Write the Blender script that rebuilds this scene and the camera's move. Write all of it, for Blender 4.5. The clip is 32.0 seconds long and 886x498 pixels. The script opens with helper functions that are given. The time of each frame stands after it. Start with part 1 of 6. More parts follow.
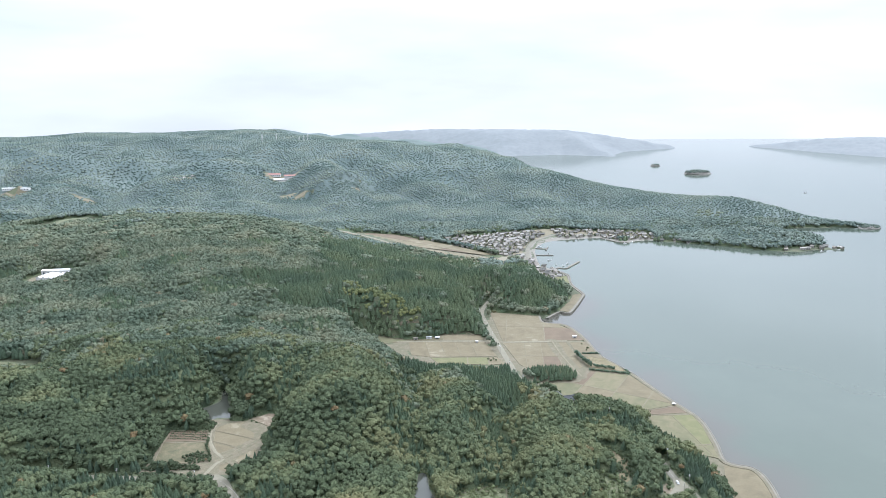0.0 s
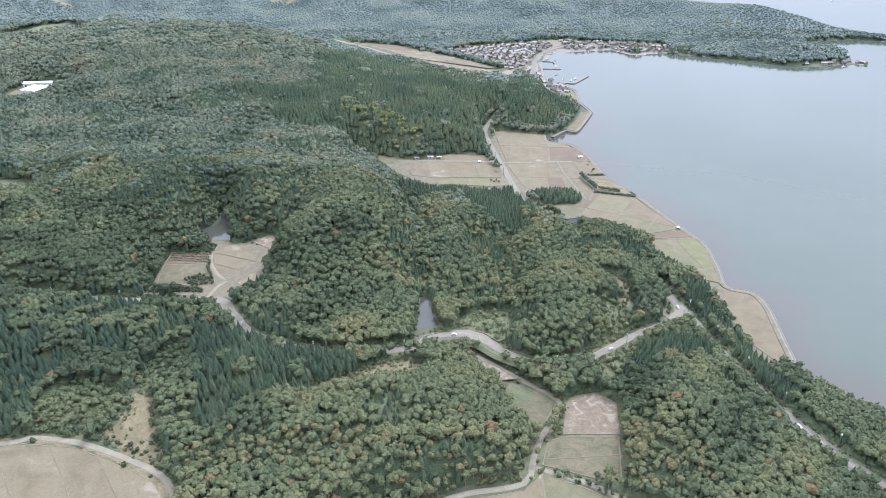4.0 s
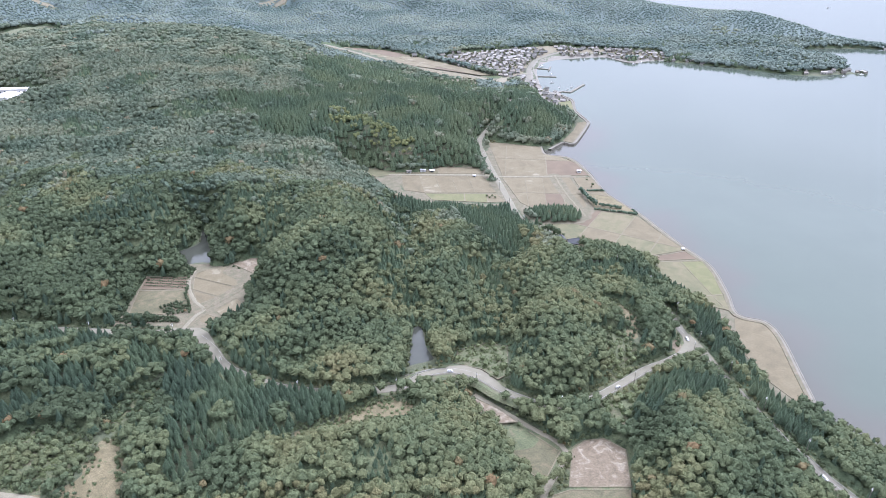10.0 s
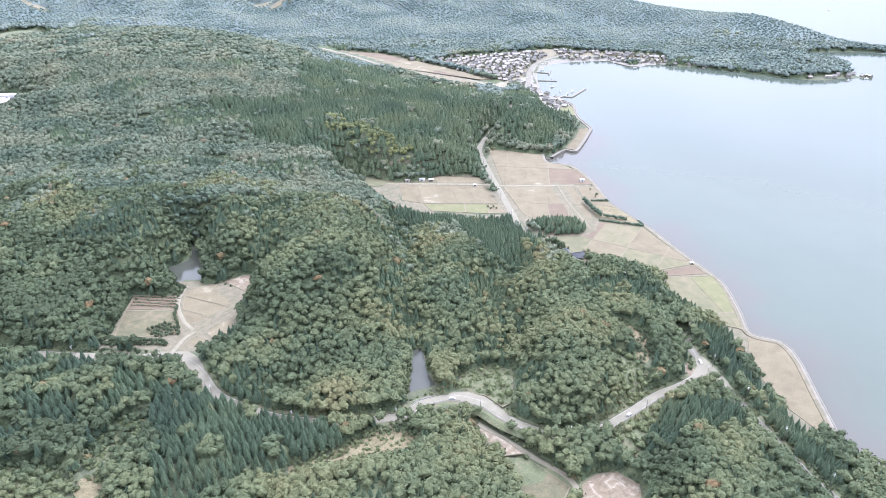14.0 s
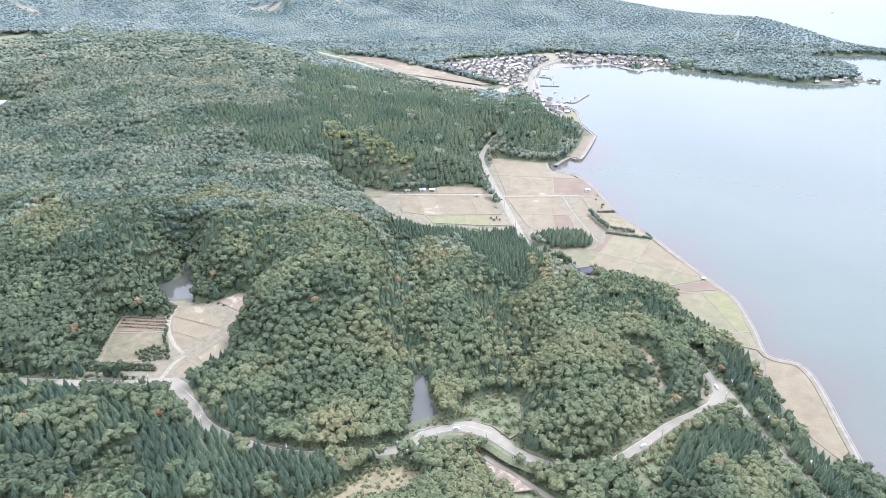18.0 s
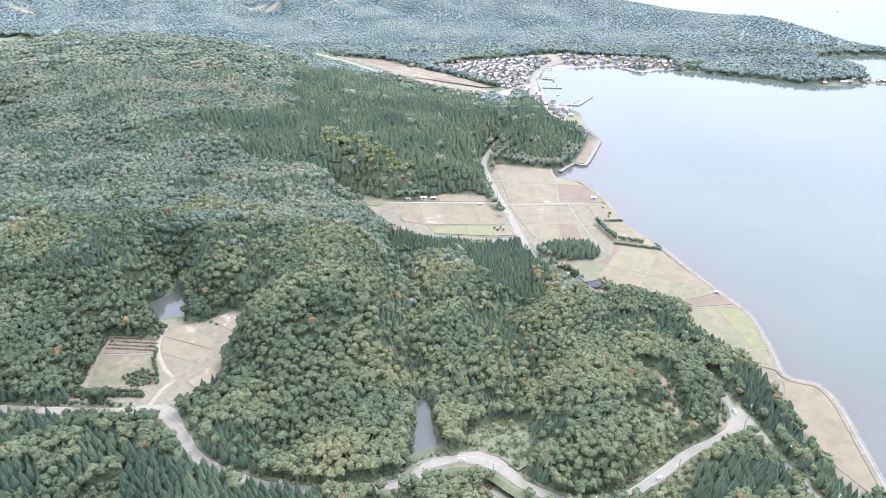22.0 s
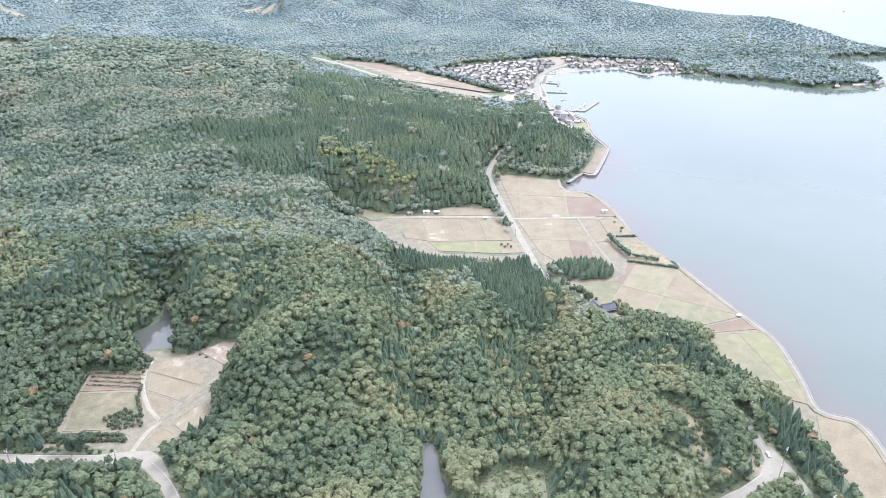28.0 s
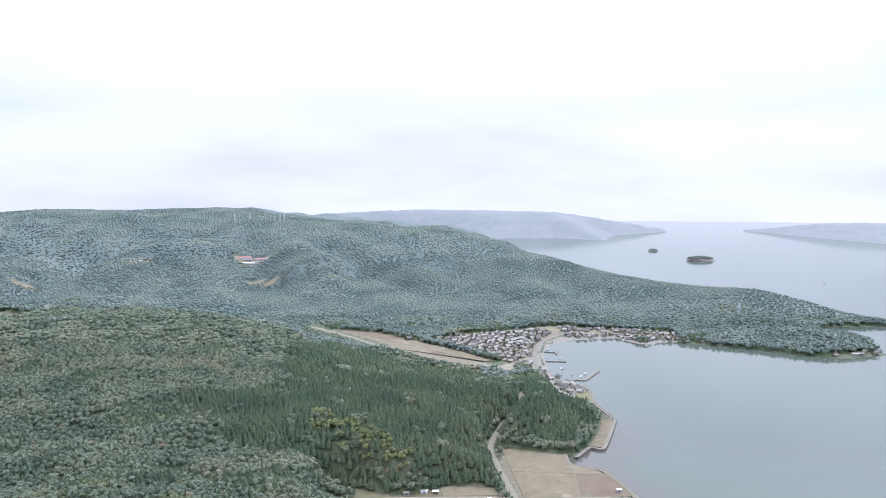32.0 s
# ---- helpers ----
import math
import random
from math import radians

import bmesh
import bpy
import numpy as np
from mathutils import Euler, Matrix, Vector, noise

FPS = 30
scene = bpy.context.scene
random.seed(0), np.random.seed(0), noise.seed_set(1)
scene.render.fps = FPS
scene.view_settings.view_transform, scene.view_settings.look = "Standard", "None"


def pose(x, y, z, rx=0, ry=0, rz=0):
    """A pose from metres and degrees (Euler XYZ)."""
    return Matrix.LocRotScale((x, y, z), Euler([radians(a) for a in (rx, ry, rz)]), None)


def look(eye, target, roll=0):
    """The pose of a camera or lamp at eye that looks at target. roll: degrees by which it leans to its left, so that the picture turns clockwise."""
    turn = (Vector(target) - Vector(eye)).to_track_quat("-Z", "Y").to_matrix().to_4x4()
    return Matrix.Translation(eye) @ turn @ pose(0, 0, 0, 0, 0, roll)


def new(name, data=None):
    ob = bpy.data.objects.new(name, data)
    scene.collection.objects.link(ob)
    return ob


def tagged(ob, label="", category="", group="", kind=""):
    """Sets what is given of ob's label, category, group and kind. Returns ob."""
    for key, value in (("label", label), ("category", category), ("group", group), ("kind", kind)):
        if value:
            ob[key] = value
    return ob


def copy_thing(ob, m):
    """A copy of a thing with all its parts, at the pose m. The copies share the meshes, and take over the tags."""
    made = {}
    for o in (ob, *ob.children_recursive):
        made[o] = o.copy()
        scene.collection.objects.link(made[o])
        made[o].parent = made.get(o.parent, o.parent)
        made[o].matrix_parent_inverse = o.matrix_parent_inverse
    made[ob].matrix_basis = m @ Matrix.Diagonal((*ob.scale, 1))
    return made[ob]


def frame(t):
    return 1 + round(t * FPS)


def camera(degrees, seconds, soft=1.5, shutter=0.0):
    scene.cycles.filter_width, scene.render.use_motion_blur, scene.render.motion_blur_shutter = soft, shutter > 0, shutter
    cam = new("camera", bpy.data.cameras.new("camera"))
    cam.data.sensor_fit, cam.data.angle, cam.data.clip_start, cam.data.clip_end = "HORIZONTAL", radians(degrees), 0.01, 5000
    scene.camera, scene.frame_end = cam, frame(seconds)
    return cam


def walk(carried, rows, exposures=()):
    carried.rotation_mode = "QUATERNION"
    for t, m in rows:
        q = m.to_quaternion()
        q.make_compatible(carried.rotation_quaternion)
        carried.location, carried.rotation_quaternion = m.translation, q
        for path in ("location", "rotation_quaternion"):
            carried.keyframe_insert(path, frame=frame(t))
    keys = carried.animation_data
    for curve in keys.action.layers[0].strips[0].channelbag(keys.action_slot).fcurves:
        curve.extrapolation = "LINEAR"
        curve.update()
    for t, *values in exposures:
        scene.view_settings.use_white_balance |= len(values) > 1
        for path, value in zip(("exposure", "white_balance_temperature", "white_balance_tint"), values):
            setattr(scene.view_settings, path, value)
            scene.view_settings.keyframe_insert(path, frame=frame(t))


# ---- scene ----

# camera: seconds, eye, then yaw to the left, pitch up and roll in degrees
cam = camera(64.3, 32.0, soft=0.8)
PATH = [
    (0, 0.0, 0.0, 315.0, -0.00, -12.35, -0.24),
    (0.5, -0.4, 3.1, 314.3, 0.05, -13.34, -0.21),
    (1, -0.8, 6.5, 313.8, 0.07, -15.64, -0.19),
    (1.5, -1.2, 9.8, 313.7, 0.12, -17.91, -0.14),
    (2, -1.4, 13.2, 313.7, 0.14, -20.19, -0.15),
    (2.5, -1.5, 16.7, 313.9, 0.17, -22.49, -0.13),
    (3, -1.6, 20.0, 314.2, 0.16, -25.22, -0.02),
    (3.5, -1.9, 23.5, 314.9, 0.11, -27.50, 0.07),
    (5.5, -2.9, 37.6, 314.1, -0.26, -27.39, 0.34),
    (6, -3.2, 41.2, 314.1, -0.36, -27.38, 0.43),
    (7, -4.1, 47.8, 314.3, -0.54, -27.36, 0.48),
    (8, -4.8, 54.6, 314.7, -0.69, -27.37, 0.61),
    (9, -5.3, 61.5, 314.8, -0.79, -27.35, 0.66),
    (10, -5.9, 68.6, 315.1, -0.89, -27.37, 0.75),
    (11, -6.7, 75.4, 315.1, -0.99, -27.34, 0.74),
    (12, -7.2, 82.3, 315.3, -1.06, -27.35, 0.80),
    (13, -8.1, 89.0, 315.6, -1.13, -27.37, 0.81),
    (14, -8.8, 96.2, 315.7, -1.17, -27.35, 0.79),
    (14.5, -9.2, 99.7, 315.8, -1.21, -27.35, 0.80),
    (16.5, -10.4, 113.3, 315.6, -1.25, -27.27, 0.77),
    (17, -10.7, 116.6, 315.6, -1.26, -27.27, 0.80),
    (18, -11.1, 123.7, 315.6, -1.26, -27.24, 0.75),
    (19, -11.5, 130.5, 315.5, -1.26, -27.25, 0.71),
    (20, -12.2, 137.1, 315.8, -1.29, -27.28, 0.66),
    (21, -12.7, 143.9, 316.1, -1.30, -27.34, 0.65),
    (22, -12.9, 151.3, 315.8, -1.28, -27.37, 0.60),
    (23, -13.3, 158.2, 315.5, -1.27, -27.36, 0.52),
    (24, -14.3, 165.0, 315.7, -1.30, -27.40, 0.50),
    (25, -15.8, 172.0, 315.9, -1.39, -27.44, 0.54),
    (25.5, -16.4, 175.2, 315.8, -1.42, -27.44, 0.56),
    (27.5, -17.6, 188.9, 315.7, -1.42, -27.43, 0.50),
    (28, -17.8, 192.2, 315.5, -1.42, -27.45, 0.48),
    (28.5, -18.1, 195.5, 315.6, -1.30, -32.20, 0.44),
    (29, -18.5, 199.9, 316.7, -1.38, -34.91, 0.47),
    (29.5, -19.3, 204.5, 317.6, -1.65, -29.64, 0.62),
    (30, -20.5, 208.3, 317.1, -1.75, -21.61, 0.80),
    (30.5, -21.7, 211.9, 315.5, -1.70, -13.86, 0.77),
    (31, -22.3, 215.1, 313.5, -1.71, -11.54, 0.72),
    (31.5, -22.0, 218.0, 311.6, -1.67, -5.95, 0.65),
    (32, -21.5, 220.7, 309.8, -1.64, -5.96, 0.51),
]


def aimed(x, y, z, yaw, pitch, roll):
    a, b = radians(yaw), radians(pitch)
    ahead = Vector((-math.sin(a) * math.cos(b), math.cos(a) * math.cos(b), math.sin(b)))
    return look((x, y, z), Vector((x, y, z)) + ahead, roll)


walk(cam, [(t, aimed(*row)) for t, *row in PATH],
     exposures=[(0, 1.72, 5560, 11), (2, 1.81, 5510, 13), (3.5, 1.83, 5410, 18), (9, 1.91, 5390, 21), (12, 2.09, 5390, 22), (13.5, 2.31, 5400, 22), (28, 2.41, 5410, 22), (29, 2.32, 5560, 22), (30, 2.45, 5510, 20), (31, 2.17, 5460, 19), (32, 1.63, 5460, 19)])

# ---- world and sun ----
SUN_ELEVATION, SUN_TURN = 52, 35
world = bpy.data.worlds.new("world")
scene.world = world
world.use_nodes = True
wt = world.node_tree
wt.nodes.clear()


def node(tree, kind, **values):
    n = tree.nodes.new(kind)
    for key, value in values.items():
        n.inputs[key.replace("_", " ")].default_value = value
    return n


sky = wt.nodes.new("ShaderNodeTexSky")
sky.sky_type, sky.sun_disc = "NISHITA", False
sky.sun_elevation, sky.sun_rotation = radians(SUN_ELEVATION), radians(SUN_TURN)
dim = wt.nodes.new("ShaderNodeVectorMath")
dim.operation = "SCALE"
dim.inputs["Scale"].default_value = 0.1
wt.links.new(sky.outputs[0], dim.inputs[0])
coord = wt.nodes.new("ShaderNodeTexCoord")
stretch = wt.nodes.new("ShaderNodeMapping")
stretch.inputs["Scale"].default_value = (1.0, 1.0, 4.5)
wt.links.new(coord.outputs["Generated"], stretch.inputs[0])
cloud = node(wt, "ShaderNodeTexNoise", Scale=2.2, Detail=5.0, Roughness=0.5)
wt.links.new(stretch.outputs[0], cloud.inputs["Vector"])
ramp = wt.nodes.new("ShaderNodeValToRGB")
ramp.color_ramp.elements[0].position, ramp.color_ramp.elements[0].color = 0.3, (0.83, 0.838, 0.845, 1)
ramp.color_ramp.elements[1].position, ramp.color_ramp.elements[1].color = 0.58, (1.07, 1.07, 1.065, 1)
wt.links.new(cloud.outputs[0], ramp.inputs[0])
# an overcast sky is dimmer towards the horizon than overhead
split = wt.nodes.new("ShaderNodeSeparateXYZ")
wt.links.new(coord.outputs["Generated"], split.inputs[0])
rise = wt.nodes.new("ShaderNodeMath")
rise.operation, rise.use_clamp = "SUBTRACT", True
rise.inputs[1].default_value = 0.1
wt.links.new(split.outputs["Z"], rise.inputs[0])
grade = wt.nodes.new("ShaderNodeMath")
grade.operation = "MULTIPLY_ADD"
grade.inputs[1].default_value, grade.inputs[2].default_value = 1.25, 0.31
wt.links.new(rise.outputs[0], grade.inputs[0])
veil = wt.nodes.new("ShaderNodeVectorMath")
veil.operation = "SCALE"
wt.links.new(ramp.outputs[0], veil.inputs[0])
wt.links.new(grade.outputs[0], veil.inputs["Scale"])
mix = wt.nodes.new("ShaderNodeMix")
mix.data_type = "RGBA"
mix.inputs[0].default_value = 0.96
wt.links.new(dim.outputs[0], mix.inputs[6])
wt.links.new(veil.outputs[0], mix.inputs[7])
back = node(wt, "ShaderNodeBackground", Strength=1.0)
wt.links.new(mix.outputs[2], back.inputs[0])
wt.links.new(back.outputs[0], wt.nodes.new("ShaderNodeOutputWorld").inputs[0])

sun = new("sun", bpy.data.lights.new("sun", "SUN"))
sun.data.energy, sun.data.angle, sun.data.color = 1.5, radians(18), (1.0, 0.97, 0.92)
a, b = radians(SUN_TURN), radians(SUN_ELEVATION)
sun.matrix_world = look((0, 0, 900), (-math.sin(a) * math.cos(b), -math.cos(a) * math.cos(b), 900 - math.sin(b)))

# ---- materials ----


def surface(name, stops, ior=1.5, scale=1.0, detail=0.0, grain=0.25, rough=0.85, bump=0.0, spec=0.25, metal=0.0, tint=False, random_ob=0.0, extra=None, distort=0.0):
    """A material whose colour runs over stops by noise of the given size in metres, with a finer grain and relief."""
    m = bpy.data.materials.new(name)
    m.use_nodes = True
    t = m.node_tree
    bsdf = t.nodes["Principled BSDF"]
    bsdf.inputs["Roughness"].default_value = rough
    bsdf.inputs["Specular IOR Level"].default_value = spec
    bsdf.inputs["IOR"].default_value = ior
    bsdf.inputs["Metallic"].default_value = metal
    where = t.nodes.new("ShaderNodeNewGeometry").outputs["Position"]
    wide = node(t, "ShaderNodeTexNoise", Scale=1 / scale, Detail=3.0, Distortion=distort)
    t.links.new(where, wide.inputs["Vector"])
    value = wide.outputs[0]
    if tint:
        # each tree of a wood has a share of its own; a lone tree takes its object's random number
        att = t.nodes.new("ShaderNodeAttribute")
        att.attribute_name = "tint"
        info = t.nodes.new("ShaderNodeObjectInfo")
        lone = t.nodes.new("ShaderNodeAttribute")
        lone.attribute_name = "lone"
        add = t.nodes.new("ShaderNodeMath")
        add.operation = "MULTIPLY_ADD"
        t.links.new(info.outputs["Random"], add.inputs[0])
        t.links.new(lone.outputs["Fac"], add.inputs[1])
        t.links.new(att.outputs["Fac"], add.inputs[2])
        wrap = t.nodes.new("ShaderNodeMath")
        wrap.operation = "FRACT"
        t.links.new(add.outputs[0], wrap.inputs[0])
        value = wrap.outputs[0]
    elif random_ob:
        info = t.nodes.new("ShaderNodeObjectInfo")
        add = t.nodes.new("ShaderNodeMath")
        add.operation = "MULTIPLY_ADD"
        t.links.new(info.outputs["Random"], add.inputs[0])
        add.inputs[1].default_value = random_ob
        t.links.new(value, add.inputs[2])
        sub = t.nodes.new("ShaderNodeMath")
        sub.operation = "SUBTRACT"
        t.links.new(add.outputs[0], sub.inputs[0])
        sub.inputs[1].default_value = random_ob / 2
        value = sub.outputs[0]
    ramp = t.nodes.new("ShaderNodeValToRGB")
    e = ramp.color_ramp.elements
    while len(e) < len(stops):
        e.new(0.5)
    for k, (at, colour) in enumerate(stops):
        e[k].position, e[k].color = at, (*colour, 1)
    t.links.new(value, ramp.inputs[0])
    fine = node(t, "ShaderNodeTexNoise", Scale=1 / (detail or scale / 8), Detail=4.0, Roughness=0.65)
    t.links.new(where, fine.inputs["Vector"])
    spread = t.nodes.new("ShaderNodeMapRange")
    spread.inputs[1].default_value, spread.inputs[2].default_value = 0.25, 0.75
    spread.inputs[3].default_value, spread.inputs[4].default_value = 1 - grain, 1 + grain
    t.links.new(fine.outputs[0], spread.inputs[0])
    grains = t.nodes.new("ShaderNodeVectorMath")
    grains.operation = "SCALE"
    t.links.new(ramp.outputs[0], grains.inputs[0])
    t.links.new(spread.outputs[0], grains.inputs["Scale"])
    t.links.new(grains.outputs[0], bsdf.inputs["Base Color"])
    if tint:
        # thin leaves let light through
        leaf = t.nodes.new("ShaderNodeBsdfTranslucent")
        t.links.new(grains.outputs[0], leaf.inputs["Color"])
        both = t.nodes.new("ShaderNodeMixShader")
        both.inputs[0].default_value = 0.12
        t.links.new(bsdf.outputs[0], both.inputs[1])
        t.links.new(leaf.outputs[0], both.inputs[2])
        t.links.new(both.outputs[0], t.nodes["Material Output"].inputs["Surface"])
    if bump:
        relief = node(t, "ShaderNodeBump", Strength=0.8, Distance=bump)
        t.links.new(fine.outputs[0], relief.inputs["Height"])
        t.links.new(relief.outputs[0], bsdf.inputs["Normal"])
    return m


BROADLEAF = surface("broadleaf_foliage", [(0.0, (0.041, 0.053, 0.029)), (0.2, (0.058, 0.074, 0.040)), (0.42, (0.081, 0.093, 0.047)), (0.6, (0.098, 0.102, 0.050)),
                    (0.76, (0.109, 0.101, 0.050)), (0.88, (0.112, 0.091, 0.047)), (0.985, (0.116, 0.077, 0.040))],
                    detail=0.8, grain=0.42, rough=0.75, bump=0.38, spec=0.08, tint=True)
# broadleaf green for farther woods, cooled by haze put into the colour
HAZED_LEAF = surface("hazed_broadleaf_foliage", [(0.0, (0.054, 0.073, 0.050)), (0.25, (0.077, 0.096, 0.065)), (0.5, (0.100, 0.115, 0.076)), (0.75, (0.122, 0.126, 0.081)), (0.985, (0.130, 0.111, 0.072))],
                    detail=2.5, grain=0.26, rough=0.75, spec=0.08, tint=True)
CEDAR = surface("cedar_foliage", [(0.0, (0.044, 0.064, 0.042)), (0.5, (0.062, 0.086, 0.051)), (0.85, (0.084, 0.104, 0.057)), (1.0, (0.100, 0.107, 0.062))],
                detail=0.9, grain=0.38, rough=0.75, bump=0.35, spec=0.08, tint=True)
UNDERSTOREY = surface("understorey_foliage", [(0.3, (0.037, 0.051, 0.029)), (0.5, (0.055, 0.070, 0.037)), (0.7, (0.074, 0.082, 0.044))], scale=22, detail=1.3, grain=0.4, rough=0.8, bump=0.9, spec=0.08)
# distance haze is mixed into this bluish green
HAZED_COVER = surface("hazed_hill_understorey", [(0.3, (0.052, 0.072, 0.069)), (0.7, (0.084, 0.103, 0.095))], scale=160, detail=7, grain=0.25, rough=0.8, spec=0.1)
HEDGE = surface("hedge_foliage", [(0.0, (0.045, 0.072, 0.044)), (1.0, (0.065, 0.092, 0.054))], detail=1.0, grain=0.25, rough=0.6, tint=True)
SCRUBLEAF = surface("scrub_foliage", [(0.0, (0.068, 0.086, 0.037)), (0.6, (0.092, 0.106, 0.045)), (1.0, (0.112, 0.110, 0.054))], detail=1.0, grain=0.25, rough=0.6, tint=True)
BAMBOO = surface("bamboo_foliage", [(0.0, (0.088, 0.102, 0.045)), (0.5, (0.110, 0.120, 0.050)), (1.0, (0.138, 0.140, 0.058))],
                 detail=1.0, grain=0.3, rough=0.7, bump=0.3, spec=0.1, tint=True)
# far foliage, paler and bluer: the haze is put into its base colour
HAZED_WOOD = surface("hazed_hill_foliage", [(0.0, (0.062, 0.086, 0.074)), (0.3, (0.086, 0.111, 0.094)), (0.7, (0.114, 0.136, 0.111)), (1.0, (0.130, 0.145, 0.114))],
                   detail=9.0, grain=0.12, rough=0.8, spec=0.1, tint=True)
BARK = surface("bark", [(0.3, (0.12, 0.09, 0.07)), (0.7, (0.2, 0.16, 0.12))], scale=0.6, bump=0.05)
GROUND = surface("forest_floor", [(0.3, (0.040, 0.048, 0.026)), (0.55, (0.054, 0.060, 0.033)), (0.75, (0.072, 0.068, 0.041))], scale=14, detail=1.2, grain=0.45, bump=0.6)
SCRUB = surface("scrub_grass", [(0.3, (0.050, 0.058, 0.030)), (0.5, (0.068, 0.076, 0.038)), (0.62, (0.082, 0.080, 0.045)), (0.75, (0.098, 0.084, 0.055))], scale=7, detail=0.9, grain=0.45, bump=0.6, distort=0.8)
DRYGRASS = surface("dry_grass", [(0.3, (0.074, 0.064, 0.034)), (0.5, (0.100, 0.084, 0.046)), (0.62, (0.118, 0.099, 0.057)), (0.75, (0.076, 0.075, 0.038))], scale=7, detail=0.8, grain=0.45, bump=0.4, distort=0.8)
SOIL = surface("paddy_soil", [(0.25, (0.078, 0.065, 0.039)), (0.45, (0.095, 0.079, 0.047)), (0.64, (0.105, 0.089, 0.055)), (0.72, (0.134, 0.116, 0.079)), (0.84, (0.162, 0.144, 0.104))], scale=15, detail=1.4, grain=0.18, bump=0.06, random_ob=0.16, distort=0.8)
BROWN = surface("brown_soil", [(0.3, (0.074, 0.055, 0.036)), (0.7, (0.094, 0.071, 0.046))], scale=14, detail=1.0, grain=0.15, bump=0.06)
GREENFIELD = surface("green_stubble", [(0.3, (0.074, 0.076, 0.034)), (0.55, (0.090, 0.088, 0.041)), (0.7, (0.104, 0.094, 0.050))], scale=10, detail=1.0, grain=0.2, bump=0.08, distort=0.6)
PALEGREEN = surface("pale_stubble", [(0.3, (0.070, 0.069, 0.036)), (0.5, (0.088, 0.081, 0.044)), (0.7, (0.104, 0.090, 0.053))], scale=9, detail=1.0, grain=0.22, bump=0.08, random_ob=0.25, distort=0.6)
MARSHY = surface("marshy_grass", [(0.3, (0.052, 0.050, 0.027)), (0.5, (0.070, 0.064, 0.035)), (0.72, (0.098, 0.082, 0.050))], scale=8, detail=0.9, grain=0.3, bump=0.2, distort=0.9)
PINK = surface("bare_pink_soil", [(0.3, (0.084, 0.066, 0.043)), (0.52, (0.108, 0.086, 0.058)), (0.7, (0.172, 0.148, 0.112))], scale=8, detail=1.2, grain=0.3, bump=0.2, distort=1.6)
BUND = surface("grass_bund", [(0.3, (0.070, 0.067, 0.040)), (0.5, (0.088, 0.078, 0.050)), (0.7, (0.110, 0.092, 0.064))], scale=5, detail=0.8, grain=0.3, bump=0.12)
ASPHALT = surface("pale_asphalt", [(0.3, (0.092, 0.085, 0.066)), (0.7, (0.115, 0.105, 0.082))], scale=7, detail=0.6, grain=0.14)
DIRT = surface("dirt_track", [(0.3, (0.112, 0.100, 0.068)), (0.7, (0.144, 0.129, 0.094))], scale=5, detail=0.6, grain=0.2)
CONCRETE = surface("concrete", [(0.3, (0.097, 0.089, 0.071)), (0.7, (0.129, 0.118, 0.096))], scale=5, detail=0.5, grain=0.15)
SAND = surface("beach_sand", [(0.3, (0.104, 0.096, 0.078)), (0.7, (0.138, 0.128, 0.108))], scale=8, detail=0.8, grain=0.12)
WHITE = surface("white_paint", [(0.3, (0.360, 0.355, 0.340)), (0.7, (0.450, 0.445, 0.430))], scale=3, grain=0.05, rough=0.5)
WALL = surface("house_plaster", [(0.2, (0.150, 0.136, 0.112)), (0.8, (0.290, 0.272, 0.240))], scale=6, grain=0.1, random_ob=0.8)
ROOF = surface("roof_tiles", [(0.1, (0.090, 0.088, 0.080)), (0.4, (0.122, 0.118, 0.106)), (0.65, (0.158, 0.140, 0.116)), (0.95, (0.215, 0.204, 0.184))], scale=6, detail=0.4, grain=0.2, rough=0.9, spec=0.1, random_ob=1.3)
DARKROOF = surface("dark_roof_tiles", [(0.2, (0.030, 0.032, 0.036)), (0.8, (0.050, 0.052, 0.056))], scale=3, detail=0.4, grain=0.2, rough=0.7)
REDROOF = surface("red_roof", [(0.3, (0.182, 0.084, 0.070)), (0.7, (0.224, 0.112, 0.091))], scale=4, grain=0.1, rough=0.5)
GLASS = surface("window_glass", [(0.3, (0.03, 0.04, 0.05)), (0.7, (0.06, 0.07, 0.08))], scale=2, grain=0.05, rough=0.08, spec=0.6)
RUBBER = surface("tyre_rubber", [(0.3, (0.02, 0.02, 0.02)), (0.7, (0.035, 0.035, 0.035))], scale=1, grain=0.1)
STEEL = surface("galvanised_steel", [(0.3, (0.350, 0.350, 0.350)), (0.7, (0.420, 0.420, 0.420))], scale=1, grain=0.08, rough=0.45, metal=0.6)
RAIL = surface("weathered_white_paint", [(0.3, (0.190, 0.182, 0.165)), (0.7, (0.270, 0.262, 0.245))], scale=2, grain=0.15, rough=0.6)
PALEROAD = surface("worn_pale_asphalt", [(0.3, (0.106, 0.097, 0.070)), (0.7, (0.129, 0.118, 0.088))], scale=6, detail=0.6, grain=0.12)
PALEBUND = surface("dry_pale_bund", [(0.3, (0.092, 0.080, 0.050)), (0.7, (0.120, 0.104, 0.069))], scale=4, detail=0.7, grain=0.25, bump=0.1)
ROCK = surface("shore_rock", [(0.3, (0.112, 0.104, 0.092)), (0.7, (0.192, 0.176, 0.156))], scale=5, detail=0.7, grain=0.3, bump=0.4)
FARLAND = surface("hazed_far_woods", [(0.3, (0.094, 0.103, 0.106)), (0.7, (0.112, 0.120, 0.122))], scale=140, detail=25, grain=0.12)
POND = surface("pond_water", [(0.3, (0.036, 0.038, 0.030)), (0.7, (0.043, 0.045, 0.036))], scale=30, detail=3, grain=0.05, rough=0.06, spec=0.5, ior=1.33)
